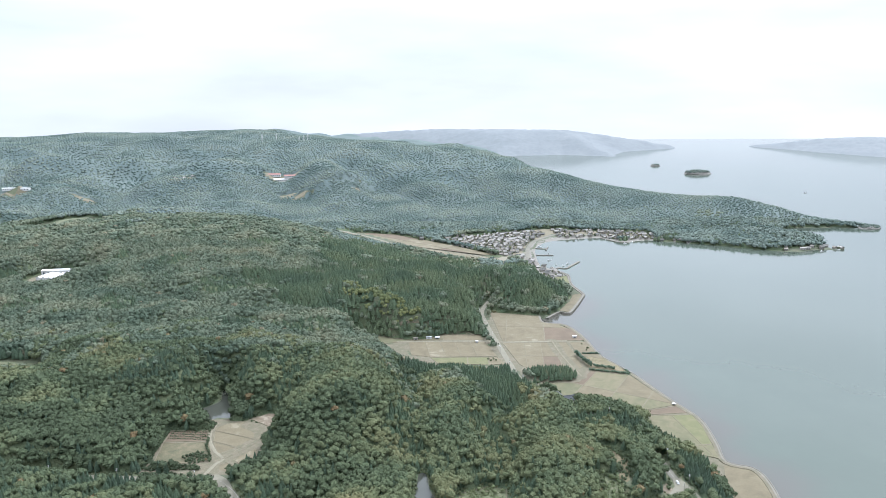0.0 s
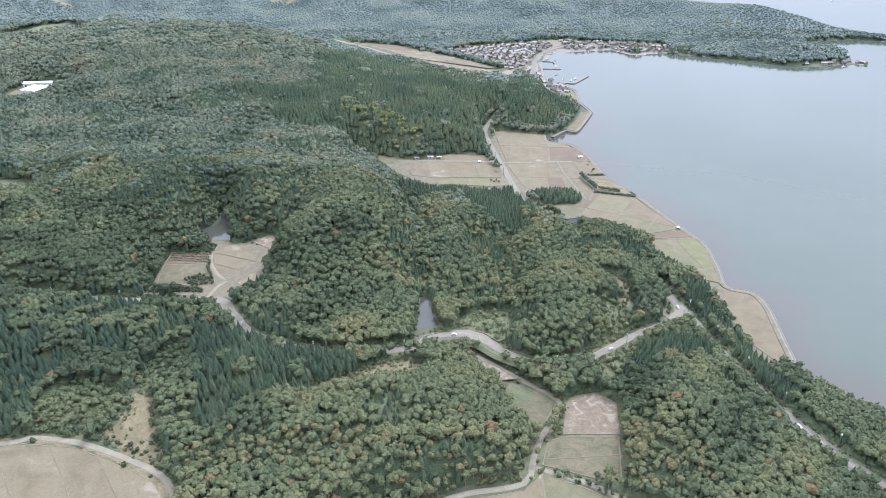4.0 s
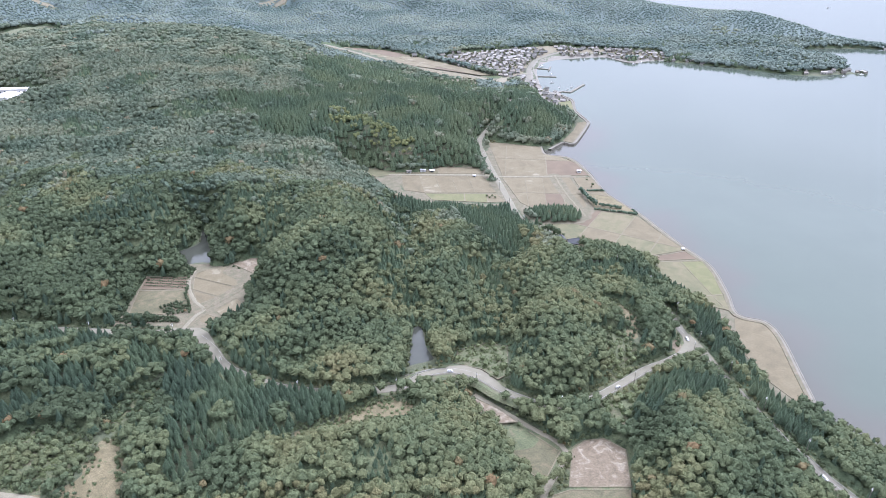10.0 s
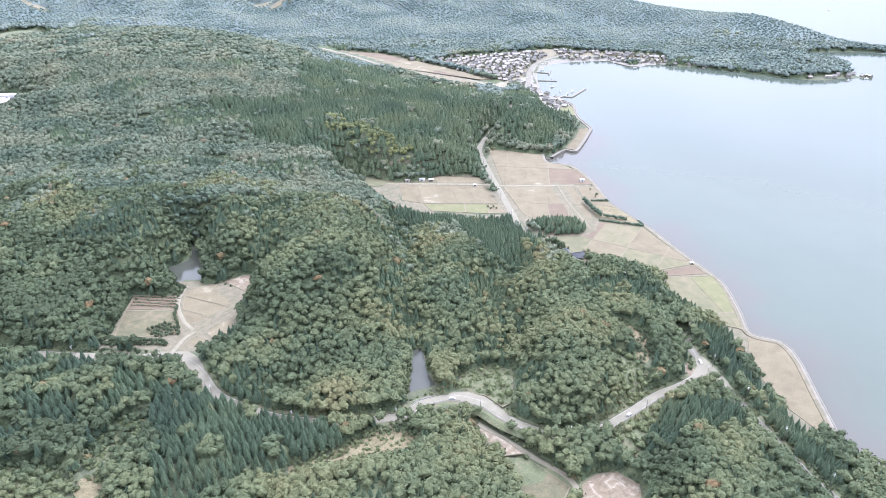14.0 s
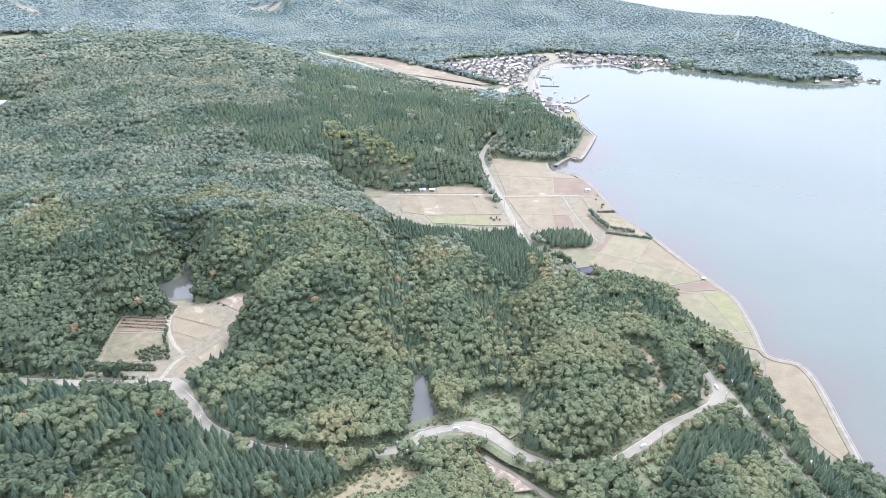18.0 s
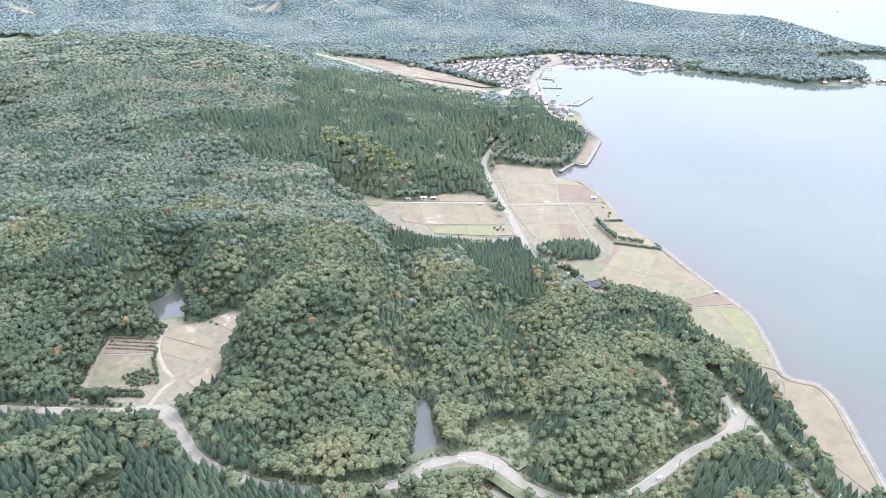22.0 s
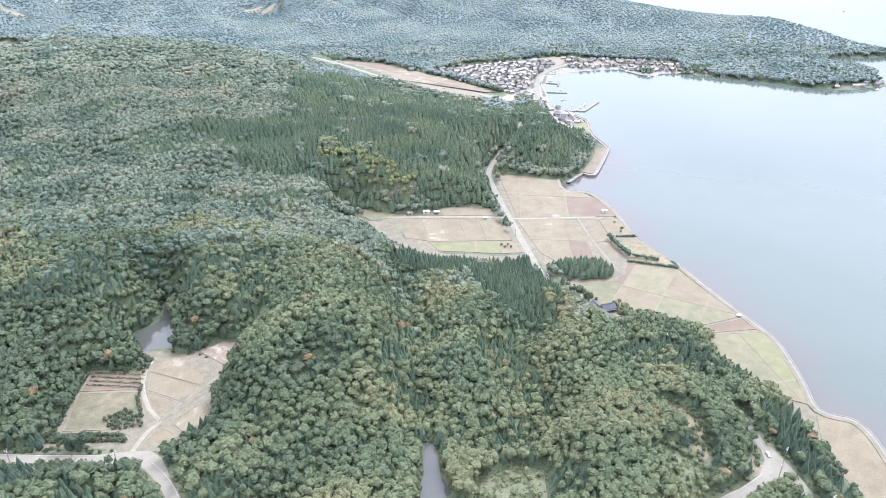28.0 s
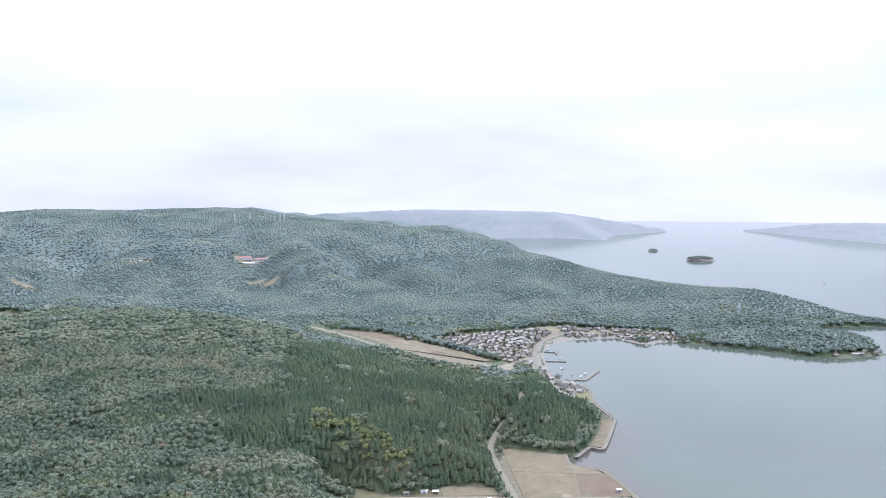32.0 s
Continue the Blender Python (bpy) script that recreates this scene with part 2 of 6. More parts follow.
SEA = surface("sea_water", [(0.3, (0.045, 0.057, 0.044)), (0.7, (0.052, 0.063, 0.049))], scale=420, detail=60, grain=0.04, rough=0.1, spec=0.5, ior=1.33)

# the haze before the land across the water is put into its grey colour and a weak glow, as a plain backdrop of distance
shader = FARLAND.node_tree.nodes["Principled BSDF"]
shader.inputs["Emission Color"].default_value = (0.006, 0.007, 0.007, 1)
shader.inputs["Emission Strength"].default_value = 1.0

# muddy purple-brown shallows, by the share stored on the sea's points
t = SEA.node_tree
share = t.nodes.new("ShaderNodeAttribute")
share.attribute_name = "tint"
blend = t.nodes.new("ShaderNodeMix")
blend.data_type = "RGBA"
old = t.nodes["Principled BSDF"].inputs["Base Color"].links[0].from_socket
t.links.new(share.outputs["Fac"], blend.inputs[0])
t.links.new(old, blend.inputs[6])
blend.inputs[7].default_value = (0.058, 0.051, 0.043, 1)
t.links.new(blend.outputs[2], t.nodes["Principled BSDF"].inputs["Base Color"])

# ---- plan: metres, +y is the way of the flight, the sea lies at z = 0 ----
SHORE_SOUTH = [(560, -700), (470, 0), (390, 220), (330, 335), (293, 389), (276, 407), (261, 425), (256, 442)]
SHORE_FIELDS = [(256, 442), (261, 476), (268, 525), (264, 547), (246, 558), (250, 590), (253, 635), (247, 660), (239, 682), (227, 722), (217, 756),
                (205, 783), (192, 817), (186, 874), (175, 920), (164, 935), (141, 943), (139, 972)]
SHORE_QUAY = [(150, 965), (173, 994), (186, 989), (221, 1073), (225, 1093), (217, 1149), (222, 1207), (211, 1235), (202, 1269)]
SHORE_BEACH = [(177, 1297), (186, 1420), (208, 1485), (239, 1518), (282, 1535), (346, 1548), (372, 1516), (395, 1496), (424, 1516), (442, 1515)]
SHORE_CAPE = [(508, 1489), (589, 1447), (645, 1413), (699, 1391), (758, 1402), (835, 1417), (838, 1424), (806, 1450), (816, 1475), (840, 1513), (836, 1557), (791, 1598),
              (808, 1640), (862, 1655), (946, 1660), (1017, 1642), (1022, 1655)]
SHORE_BACK = [(985, 1710), (930, 1790), (880, 1880), (800, 1990), (700, 2080), (600, 2170), (490, 2330), (390, 2520), (300, 2760), (230, 3020), (60, 3300), (-200, 3620),
              (-600, 3850), (-1100, 3950), (-2000, 3800), (-3400, 3700), (-3400, -700)]
LAND = SHORE_SOUTH[:-1] + SHORE_FIELDS + SHORE_QUAY + SHORE_BEACH + SHORE_CAPE + SHORE_BACK

# roads: width, points with heights
MAIN_ROAD = (6.2, [(-330, 500, 27), (-250, 495, 26), (-211, 494, 26), (-190, 493, 26), (-176, 490, 26), (-160, 475, 26), (-143, 454, 25), (-110, 438, 23), (-80, 434, 21), (-52, 436, 20), (-25, 441, 20),
                   (-14, 452, 20), (6, 458, 20), (26, 452, 19), (40, 440, 18), (56, 431, 17), (70, 427, 16), (96, 435, 13), (119, 450, 13), (144, 469, 13), (161, 477, 14), (180, 490, 14), (189, 502, 14)])
COAST_ROAD = (5.4, [(128, 640, 17), (160, 590, 21), (179, 551, 16), (184, 520, 14), (187, 498, 14), (191, 480, 14), (195, 466, 14), (203, 430, 14), (211, 392, 14), (217, 379, 14), (221, 366, 14), (228, 352, 14), (236, 334, 14),
                    (245, 322, 14), (262, 296, 14), (300, 235, 14)])
FIELD_ROAD = (6.5, [(116, 1180, 20), (112, 1140, 20), (108, 1110, 19), (98, 1092, 16), (82, 1060, 10), (66, 1026, 5), (56, 990, 3.2), (58, 951, 3), (64, 896, 3), (71, 846, 3), (79, 784, 3), (87, 735, 4), (105, 690, 8), (128, 640, 17)])
CROSS_TRACK = (2.8, [(-60, 866, 3.1), (-26, 867, 3.1), (55, 866, 3.1), (72, 862, 3.1), (160, 866, 3.1)])
VALLEY_ROAD = (7.0, [(-240, 1590, 12), (-167, 1529, 9), (-100, 1454, 8), (-28, 1416, 6), (52, 1367, 5), (94, 1325, 5), (135, 1352, 4), (168, 1390, 3)])
BEACH_ROAD = (8.0, [(150, 1290, 3), (164, 1330, 3), (175, 1420, 3), (196, 1495, 3), (228, 1545, 3), (262, 1580, 3)])
SHORE_ROAD = (5.0, [(262, 1580, 3), (300, 1572, 3), (350, 1575, 3), (400, 1560, 3), (450, 1545, 3), (510, 1520, 3)])
SOUTH_TRACK = (3.0, [(22, 440, 14), (30, 434, 13), (53, 414, 11.5), (75, 391, 11), (60, 362, 11), (52, 343, 11), (44, 322, 11), (10, 314, 11), (-14, 303, 11), (-60, 280, 11)])
SIDE_TRACK = (3.0, [(52, 334, 11), (81, 322, 11), (103, 308, 11), (140, 290, 11)])
WEST_TRACK = (3.2, [(-310, 330, 22), (-253, 343, 22), (-246, 346, 22), (-217, 342, 22), (-188, 331, 22), (-160, 317, 22), (-146, 300, 22), (-140, 270, 22)])
FARM_TRACK = (2.4, [(-186, 494, 26), (-187, 503, 25.4), (-184, 518, 25.2), (-180, 526, 25.2), (-190, 537, 25.2), (-201, 556, 25.2), (-206, 575, 25.2), (-205, 590, 25.2)])
BANK_TRACK = (2.2, [(-181, 526, 25.3), (-174, 534, 25.3), (-166, 546, 25.3), (-157, 560, 25.3), (-148, 580, 25.5)])
FIELD_TRACK = (1.8, [(140, 866, 3.3), (144, 817, 3.3), (150, 780, 3.3), (156, 748, 3.3)])
ROADS = [MAIN_ROAD, COAST_ROAD, FIELD_ROAD, CROSS_TRACK, VALLEY_ROAD, BEACH_ROAD, SHORE_ROAD, SOUTH_TRACK, SIDE_TRACK, WEST_TRACK, FARM_TRACK, BANK_TRACK, FIELD_TRACK]

LAYBY = [(0, 457), (5, 463), (15, 464.5), (24, 463), (32, 456), (38, 448), (45, 437), (39, 439), (26, 450), (13, 455)]

TURNOUT = [(-204, 497.5), (-190, 499.5), (-176, 500), (-168, 494), (-162, 485), (-156, 474), (-163, 476), (-178, 488), (-190, 491)]
JUNCTION = [(161, 479.5), (172, 487.5), (181, 500), (183, 512), (189, 512), (195, 490), (197, 473), (187, 482), (175, 483)]

# open ground: name, height, outline
NORTH_BLOCK = (3.0, [(68, 992), (137, 971), (137, 945), (160, 930), (174, 912), (183, 868), (77, 863)])
MIDDLE_BLOCK = (3.0, [(76, 859), (158, 861), (162, 822), (163, 775), (150, 766), (104, 765), (90, 785)])
SHORE_PLOT = (3.0, [(162, 860), (183, 862), (192, 812), (214, 755), (170, 767), (165, 812)])
WEST_EDGE = (3.0, [(-114, 896), (-85, 886), (-52, 873), (-20, 874), (4, 893), (50, 888), (53, 871), (-45, 869), (-75, 858)])
WEST_BLOCK = (3.0, [(-45, 864), (54, 863), (66, 812), (-15, 810), (-40, 818)])
WEST_GREEN = (3.0, [(-16, 808), (66, 809), (74, 786), (51, 784), (-7, 790)])
SOUTH_BLOCK = (3.0, [(103, 718), (107, 728), (150, 731), (170, 764), (212, 750), (224, 712), (238, 672), (205, 661), (176, 662), (130, 676)])
BROWN_BLOCK = (3.0, [(177, 660), (205, 659), (238, 669), (244, 654), (210, 650), (190, 650)])
GREEN_BLOCK = (3.0, [(205, 648), (247, 650), (249, 625), (244, 585), (241, 563), (226, 570), (205, 600), (196, 625)])
SHORE_BLOCK = (2.5, [(241, 553), (262, 544), (264, 526), (257, 480), (252, 443), (247, 440), (234, 470), (228, 515)])
TOWN_FIELD = (7.0, [(-200, 1590), (-106, 1560), (7, 1455), (100, 1355), (80, 1352), (10, 1392), (-80, 1442), (-140, 1500)])
ROUND_FIELD = (25.0, [(-205, 591), (-192, 595), (-178, 593), (-155, 579), (-159, 566), (-161, 557), (-179, 530), (-186, 531), (-197, 553)])
SMALL_FIELD = (25.0, [(-186, 502), (-182, 520), (-172, 528), (-160, 545), (-150, 533), (-152, 522), (-163, 514), (-163, 500)])
GARDEN = (25.0, [(-242, 575), (-208, 573), (-203, 560), (-199, 540), (-188, 522), (-192, 508), (-240, 506), (-238, 540)])
UPPER_FIELD = (25.5, [(-176, 597), (-163, 609), (-142, 606), (-148, 584), (-156, 582)])
POND_ONE = (23.3, [(-231, 624), (-223, 632), (-218, 642), (-223, 668), (-217, 668), (-213, 648), (-207, 633), (-198, 618), (-200, 602), (-222, 602)])
POND_TWO = (19.0, [(-20, 512), (-14, 512), (-11, 488), (-4, 470), (-5, 464), (-14, 460), (-23, 456), (-22, 480)])
MARSH = (19.5, [(9, 467), (12, 482), (33, 492), (48, 488), (46, 455), (38, 449), (28, 460)])
PINK_FIELD = (11.0, [(79, 392), (88, 400), (101, 402), (112, 392), (108, 362), (72, 362)])
LOWER_FIELD = (11.0, [(72, 360), (107, 360), (101, 326), (84, 326), (56, 336), (62, 356)])
TRIANGLE_FIELD = (11.0, [(36, 413), (52, 411), (72, 390), (58, 364), (46, 380)])
ORANGE_FIELD = (13.5, [(22, 437), (37, 427), (48, 414), (36, 412), (25, 421)])
WEST_FIELD = (22.0, [(-300, 326), (-250, 341), (-217, 338), (-190, 327), (-163, 313), (-150, 298), (-144, 260), (-300, 260)])
SOUTH_FIELD = (11.0, [(-10, 300), (10, 309), (44, 317), (56, 330), (80, 318), (100, 304), (130, 280), (60, 270), (-20, 270)])
DRY_SLOPE = (24.0, [(-206, 344), (-198, 361), (-199, 384), (-192, 388), (-179, 368), (-170, 341), (-157, 327), (-158, 323), (-180, 329), (-195, 339)])
TAN_SCRUB = (19.0, [(-52, 417), (-35, 431), (-23, 428), (-13, 415), (-22, 405), (-39, 394), (-56, 388), (-74, 391), (-86, 380), (-88, 394), (-61, 406)])
HILL_CUT = (27.0, [(121, 540), (135, 538), (148, 522), (146, 495), (138, 491), (139, 513), (129, 526)])
HILL_MEADOW = (22.0, [(119, 503), (130, 500), (141, 488), (133, 466), (116, 455), (118, 476)])
GREEN_SCRUB = (25.0, [(-254, 369), (-244, 394), (-217, 394), (-201, 377), (-202, 358), (-213, 347), (-232, 348), (-248, 353)])
GULLY = (24.5, [(-195, 430), (-181, 439), (-177, 420), (-182, 397), (-190, 386), (-203, 394), (-202, 414)])
ROAD_BANK = (13.5, [(166, 496), (178, 506), (181, 496), (172, 484)])
QUAY = (1.8, [(172, 1000), (185, 993), (219, 1073), (222, 1092), (208, 1086), (196, 1050)])
QUAY_LAWN = (2.0, [(196, 1195), (218, 1205), (214, 1152), (200, 1150)])
TOWN = (4.0, [(-10, 1500), (60, 1420), (110, 1370), (150, 1310), (168, 1420), (190, 1500), (250, 1580), (470, 1540), (470, 1580), (240, 1640), (120, 1580), (60, 1560)])
YARD = (5.0, [(86, 1316), (110, 1280), (122, 1300), (134, 1336), (116, 1346), (98, 1318)])
SCHOOL = (44.0, [(-625, 1075), (-590, 1082), (-548, 1078), (-540, 1050), (-560, 1010), (-575, 975), (-612, 985), (-628, 1030)])
SCHOOL_FIELD = (46.0, [(-690, 1018), (-650, 1022), (-636, 1000), (-660, 985), (-700, 990)])
HILL_PADDOCK = (36.0, [(-490, 722), (-426, 706), (-420, 684), (-470, 690)])
WEST_APRON = (3.0, [(-108, 866), (-75, 858), (-45, 864), (-40, 818), (-15, 808), (-7, 788), (51, 782), (76, 782), (80, 768), (40, 762), (-12, 768), (-48, 790), (-70, 826), (-106, 842)])
OPEN = [NORTH_BLOCK, MIDDLE_BLOCK, WEST_BLOCK, WEST_EDGE, WEST_GREEN, SHORE_PLOT, SOUTH_BLOCK, BROWN_BLOCK, GREEN_BLOCK, SHORE_BLOCK, TOWN_FIELD, ROUND_FIELD, SMALL_FIELD, GARDEN, UPPER_FIELD, POND_ONE, POND_TWO, MARSH, PINK_FIELD,
        LOWER_FIELD, TRIANGLE_FIELD, ORANGE_FIELD, WEST_FIELD, SOUTH_FIELD, QUAY, QUAY_LAWN, TOWN, SCHOOL, SCHOOL_FIELD, HILL_PADDOCK, WEST_APRON, YARD]
ROAD_SCRUB = (13.5, [(107, 436), (133, 455), (148, 464), (134, 439), (120, 419), (120, 407), (109, 408), (103, 419)])
LOOSE = [ROAD_SCRUB, DRY_SLOPE, TAN_SCRUB, HILL_CUT, HILL_MEADOW, GREEN_SCRUB, ROAD_BANK, GULLY]

PLAIN = (3.0, [(232, 442), (252, 442), (264, 525), (260, 545), (243, 556), (248, 600), (248, 650), (222, 722), (188, 815), (172, 918), (138, 940), (137, 972), (72, 990), (62, 950), (60, 895), (-110, 896), (-60, 850), (-20, 788), (76, 782), (104, 716), (130, 672), (200, 645), (222, 565)])
PLATEAU = (25.0, [(-244, 503), (-165, 497), (-150, 530), (-142, 606), (-176, 606), (-205, 600), (-246, 600)])
VALLEY = (11.0, [(20, 438), (38, 430), (60, 412), (80, 396), (88, 402), (104, 404), (114, 392), (108, 330), (60, 320), (38, 318), (40, 380), (24, 420)])

# woods by kind
CEDARS = [[(-143, 454), (-55, 430), (-59, 393), (-106, 382), (-130, 343), (-166, 347), (-161, 392), (-191, 447)],
          [(-325, 479), (-245, 483), (-182, 458), (-175, 401), (-255, 418), (-295, 424)],
          [(-302, 1005), (-211, 893), (-115, 885), (-52, 872), (4, 890), (52, 885), (60, 960), (60, 1040), (-2, 1080), (-183, 1060)],
          [(198, 559), (219, 552), (226, 461), (236, 422), (221, 410), (206, 458), (193, 506)],
          [(123, 437), (167, 465), (184, 438), (148, 407), (120, 407)],
          [(-2, 790), (75, 785), (102, 680), (63, 650)],
          [(65, 1040), (90, 1000), (140, 985), (190, 1060), (205, 1150), (165, 1270), (115, 1265), (80, 1090)],
          [(-2, 1070), (60, 1030), (90, 1100), (100, 1190), (70, 1280), (-20, 1330), (-150, 1360), (-230, 1260), (-183, 1050)]]
CEDARS += [[(206, 462), (232, 434), (242, 404), (224, 388), (212, 420)], [(-345, 350), (-262, 352), (-250, 400), (-262, 440), (-330, 470)], [(-52, 800), (-11, 782), (39, 771), (77, 764), (98, 690), (85, 658), (45, 655), (3, 692), (-44, 752)]]
BAMBOO_WOODS = [(-150, 975), (-118, 968), (-80, 950), (-34, 908), (-22, 888), (-56, 888), (-109, 912), (-150, 950)]

# relief: rounded hills (x, y, height, radius) and the long crest (x, y, height, reach)
HILLS = [(-330, 1340, 24, 150), (-720, 1420, 24, 190), (-160, 1270, 8, 90), (-77, 560, 34, 60), (-60, 610, 14, 70), (-230, 730, 14, 110), (85, 485, 24, 40), (-130, 660, 20, 80), (150, 560, 12, 45), (-27, 368, 14, 40), (-70, 345, 12, 45), (-125, 402, 12, 45), (172, 420, 12, 42),
         (60, 590, 12, 50), (-90, 990, 16, 110), (10, 1100, 18, 90), (140, 1040, 16, 60), (-360, 1000, 24, 220), (-640, 1280, 28, 260), (-400, 1230, 22, 170), (-60, 1230, 3, 100),
         (-240, 500, 6, 60), (-330, 640, 20, 110), (-420, 480, 12, 100), (150, 360, 14, 40), (-40, 690, 8, 60), (720, 1480, 14, 70), (-900, 1000, 20, 250), (-70, 1340, -16, 140), (50, 1290, -14, 100)]
RAVINES = [(12, 34, [(-120, 800), (-60, 772), (0, 748), (60, 742)]), (26, 24, [(-18, 516), (-36, 560), (-22, 610), (-42, 670), (-30, 720)]), (24, 22, [(28, 498), (52, 535), (40, 600), (70, 650)]), (9, 16, [(-150, 606), (-142, 650), (-175, 705)]),
           (3, 20, [(-225, 680), (-262, 730), (-250, 790)]), (9, 18, [(-60, 720), (-150, 780), (-240, 830)]), (10, 22, [(-120, 900), (-300, 880), (-520, 960)]),
           (8, 16, [(-110, 440), (-60, 500), (-75, 540)]), (10, 20, [(60, 1000), (20, 1060), (40, 1160)]), (24, 70, [(-230, 1620), (-420, 1650), (-800, 1570), (-1100, 1600)]), (34, 70, [(-350, 1750), (-500, 2200), (-640, 2700)]),
           (42, 70, [(-60, 1720), (-150, 2100), (-330, 2520)]), (48, 85, [(-900, 1780), (-1020, 2300), (-900, 2900)]), (38, 60, [(150, 1740), (110, 2050), (40, 2350)]), (20, 45, [(420, 1680), (400, 1850), (330, 2100)]), (40, 70, [(-1250, 1900), (-1500, 2400), (-1450, 3000)])]
CREST = [(-3000, 3250, 112, 1500), (-2049, 3300, 119, 1700), (-1894, 3400, 122, 1700), (-1704, 3400, 138, 1800), (-1446, 3300, 131, 1700), (-1366, 3500, 131, 1800), (-1177, 3600, 137, 1900), (-923, 3500, 135, 1800),
         (-584, 3300, 115, 1600), (-341, 3000, 121, 1500), (-51, 2750, 112, 1300), (156, 2550, 92, 1050), (276, 2350, 66, 850), (383, 2200, 48, 700), (467, 2100, 39, 620), (591, 2000, 28, 560), (681, 1930, 28, 500),
         (780, 1870, 38, 430), (865, 1790, 28, 330), (923, 1730, 12, 220), (985, 1680, 5, 120)]


def smooth(a, b, v):
    u = np.clip((v - a) / (b - a), 0, 1)
    return u * u * (3 - 2 * u)


def near_line(px, py, line):
    """Distance to a polyline and, where its points have more numbers, those numbers at the nearest place."""
    best, extra = np.full(px.shape, 1e9), np.zeros((*px.shape, max(len(line[0]) - 2, 0)))
    for p, q in zip(line, line[1:]):
        (ax, ay), (bx, by) = p[:2], q[:2]
        u = np.clip(((px - ax) * (bx - ax) + (py - ay) * (by - ay)) / ((bx - ax) ** 2 + (by - ay) ** 2 + 1e-9), 0, 1)
        d = np.hypot(px - ax - u * (bx - ax), py - ay - u * (by - ay))
        closer = d < best
        best = np.where(closer, d, best)
        for k in range(extra.shape[-1]):
            extra[..., k] = np.where(closer, p[2 + k] + u * (q[2 + k] - p[2 + k]), extra[..., k])
    return best, extra


def inside(px, py, poly):
    hit = np.zeros(px.shape, bool)
    for (ax, ay), (bx, by) in zip(poly, poly[1:] + poly[:1]):
        cross = (ay > py) != (by > py)
        hit ^= cross & (px < ax + (py - ay) * (bx - ax) / ((by - ay) or 1e-9))
    return hit


def off(px, py, poly):
    """Distance outside an outline, negative within."""
    d = near_line(px, py, poly + poly[:1])[0]
    return np.where(inside(px, py, poly), -d, d)


WAVES = [(random.uniform(0, 6.28), random.uniform(0, 6.28), random.uniform(0.7, 1.4)) for _ in range(24)]


def swell(px, py, size):
    """Smooth uneven relief between about -1 and 1."""
    total = 0
    for k, (turn, phase, rate) in enumerate(WAVES):
        total = total + np.sin((px * np.cos(turn) + py * np.sin(turn)) * 6.28 / (size * rate) + phase + 1.3 * np.sin(px * rate / size * 1.7 + phase * 2) )
    return total / 7


def height(px, py):
    shore = -off(px, py, LAND)
    base = np.clip(15 - 0.025 * px, 8, 26) + (4.5 * swell(px, py, 95) + 2.2 * swell(px + 40, py + 9, 42)) * smooth(10, 80, shore) + 7 * swell(px + 900, py, 420) * smooth(900, 1500, py)
    base = base - 12 * smooth(1350, 1500, py) * smooth(-900, -300, px)
    for x, y, h, r in HILLS:
        base = base + h * np.exp(-((px - x) ** 2 + (py - y) ** 2) / (1.3 * r * r))
    d, got = near_line(px, py, CREST)
    ratio = np.clip(d / got[..., 1], 0, 1)
    base = base * smooth(0, 1.0, ratio * 1.2 + 0.0) + got[..., 0] * (1 - ratio) ** 1.15 * (1 + 0.95 * ratio * swell(px, py, 520) + 0.6 * ratio * swell(px + 77, py, 230))
    for depth, width, line in RAVINES:
        base = base - depth * np.exp(-((near_line(px, py, line)[0] / width) ** 2))
    z = 0.9 + np.maximum(base, 2) * smooth(0, 85, shore)
    z = np.where(shore < 0, np.maximum(-8.0, -0.4 + shore * 0.5), z)
    for level, poly in LOOSE:
        z = z + (level - z) * (1 - smooth(0, 22, off(px, py, poly))) * 0.75
    for level, poly in OPEN:
        z = z + (level - 0.25 - z) * (1 - smooth(1.5, 26, off(px, py, poly)))
    for width, line in ROADS:
        d, got = near_line(px, py, line)
        z = z + (got[..., 0] - 0.3 - z) * (1 - smooth(width * 0.5 + 5, width * 0.5 + 16, d))
    return np.where(shore < 1.5, np.minimum(z, -0.4 + (shore - 1.5) * 0.6), z)


def axis(lo, fine_lo, fine_hi, hi, fine, coarse):
    return np.r_[np.arange(lo, fine_lo, coarse), np.arange(fine_lo, fine_hi, fine), np.arange(fine_hi, hi + coarse, coarse)]


XS, YS = axis(-3200, -420, 320, 1100, 5, 24), axis(-500, 250, 1060, 4000, 5, 20)
GX, GY = np.meshgrid(XS, YS)
GZ = height(GX, GY)


def lie(px, py):
    """Height of the ground sheet."""
    px, py = np.asarray(px, float), np.asarray(py, float)
    i = np.clip(np.searchsorted(XS, px) - 1, 0, len(XS) - 2)
    j = np.clip(np.searchsorted(YS, py) - 1, 0, len(YS) - 2)
    u, v = (px - XS[i]) / (XS[i + 1] - XS[i]), (py - YS[j]) / (YS[j + 1] - YS[j])
    return (GZ[j, i] * (1 - u) + GZ[j, i + 1] * u) * (1 - v) + (GZ[j + 1, i] * (1 - u) + GZ[j + 1, i + 1] * u) * v


def ground_at(x, y):
    return float(lie(x, y))


# ---- mesh helpers ----


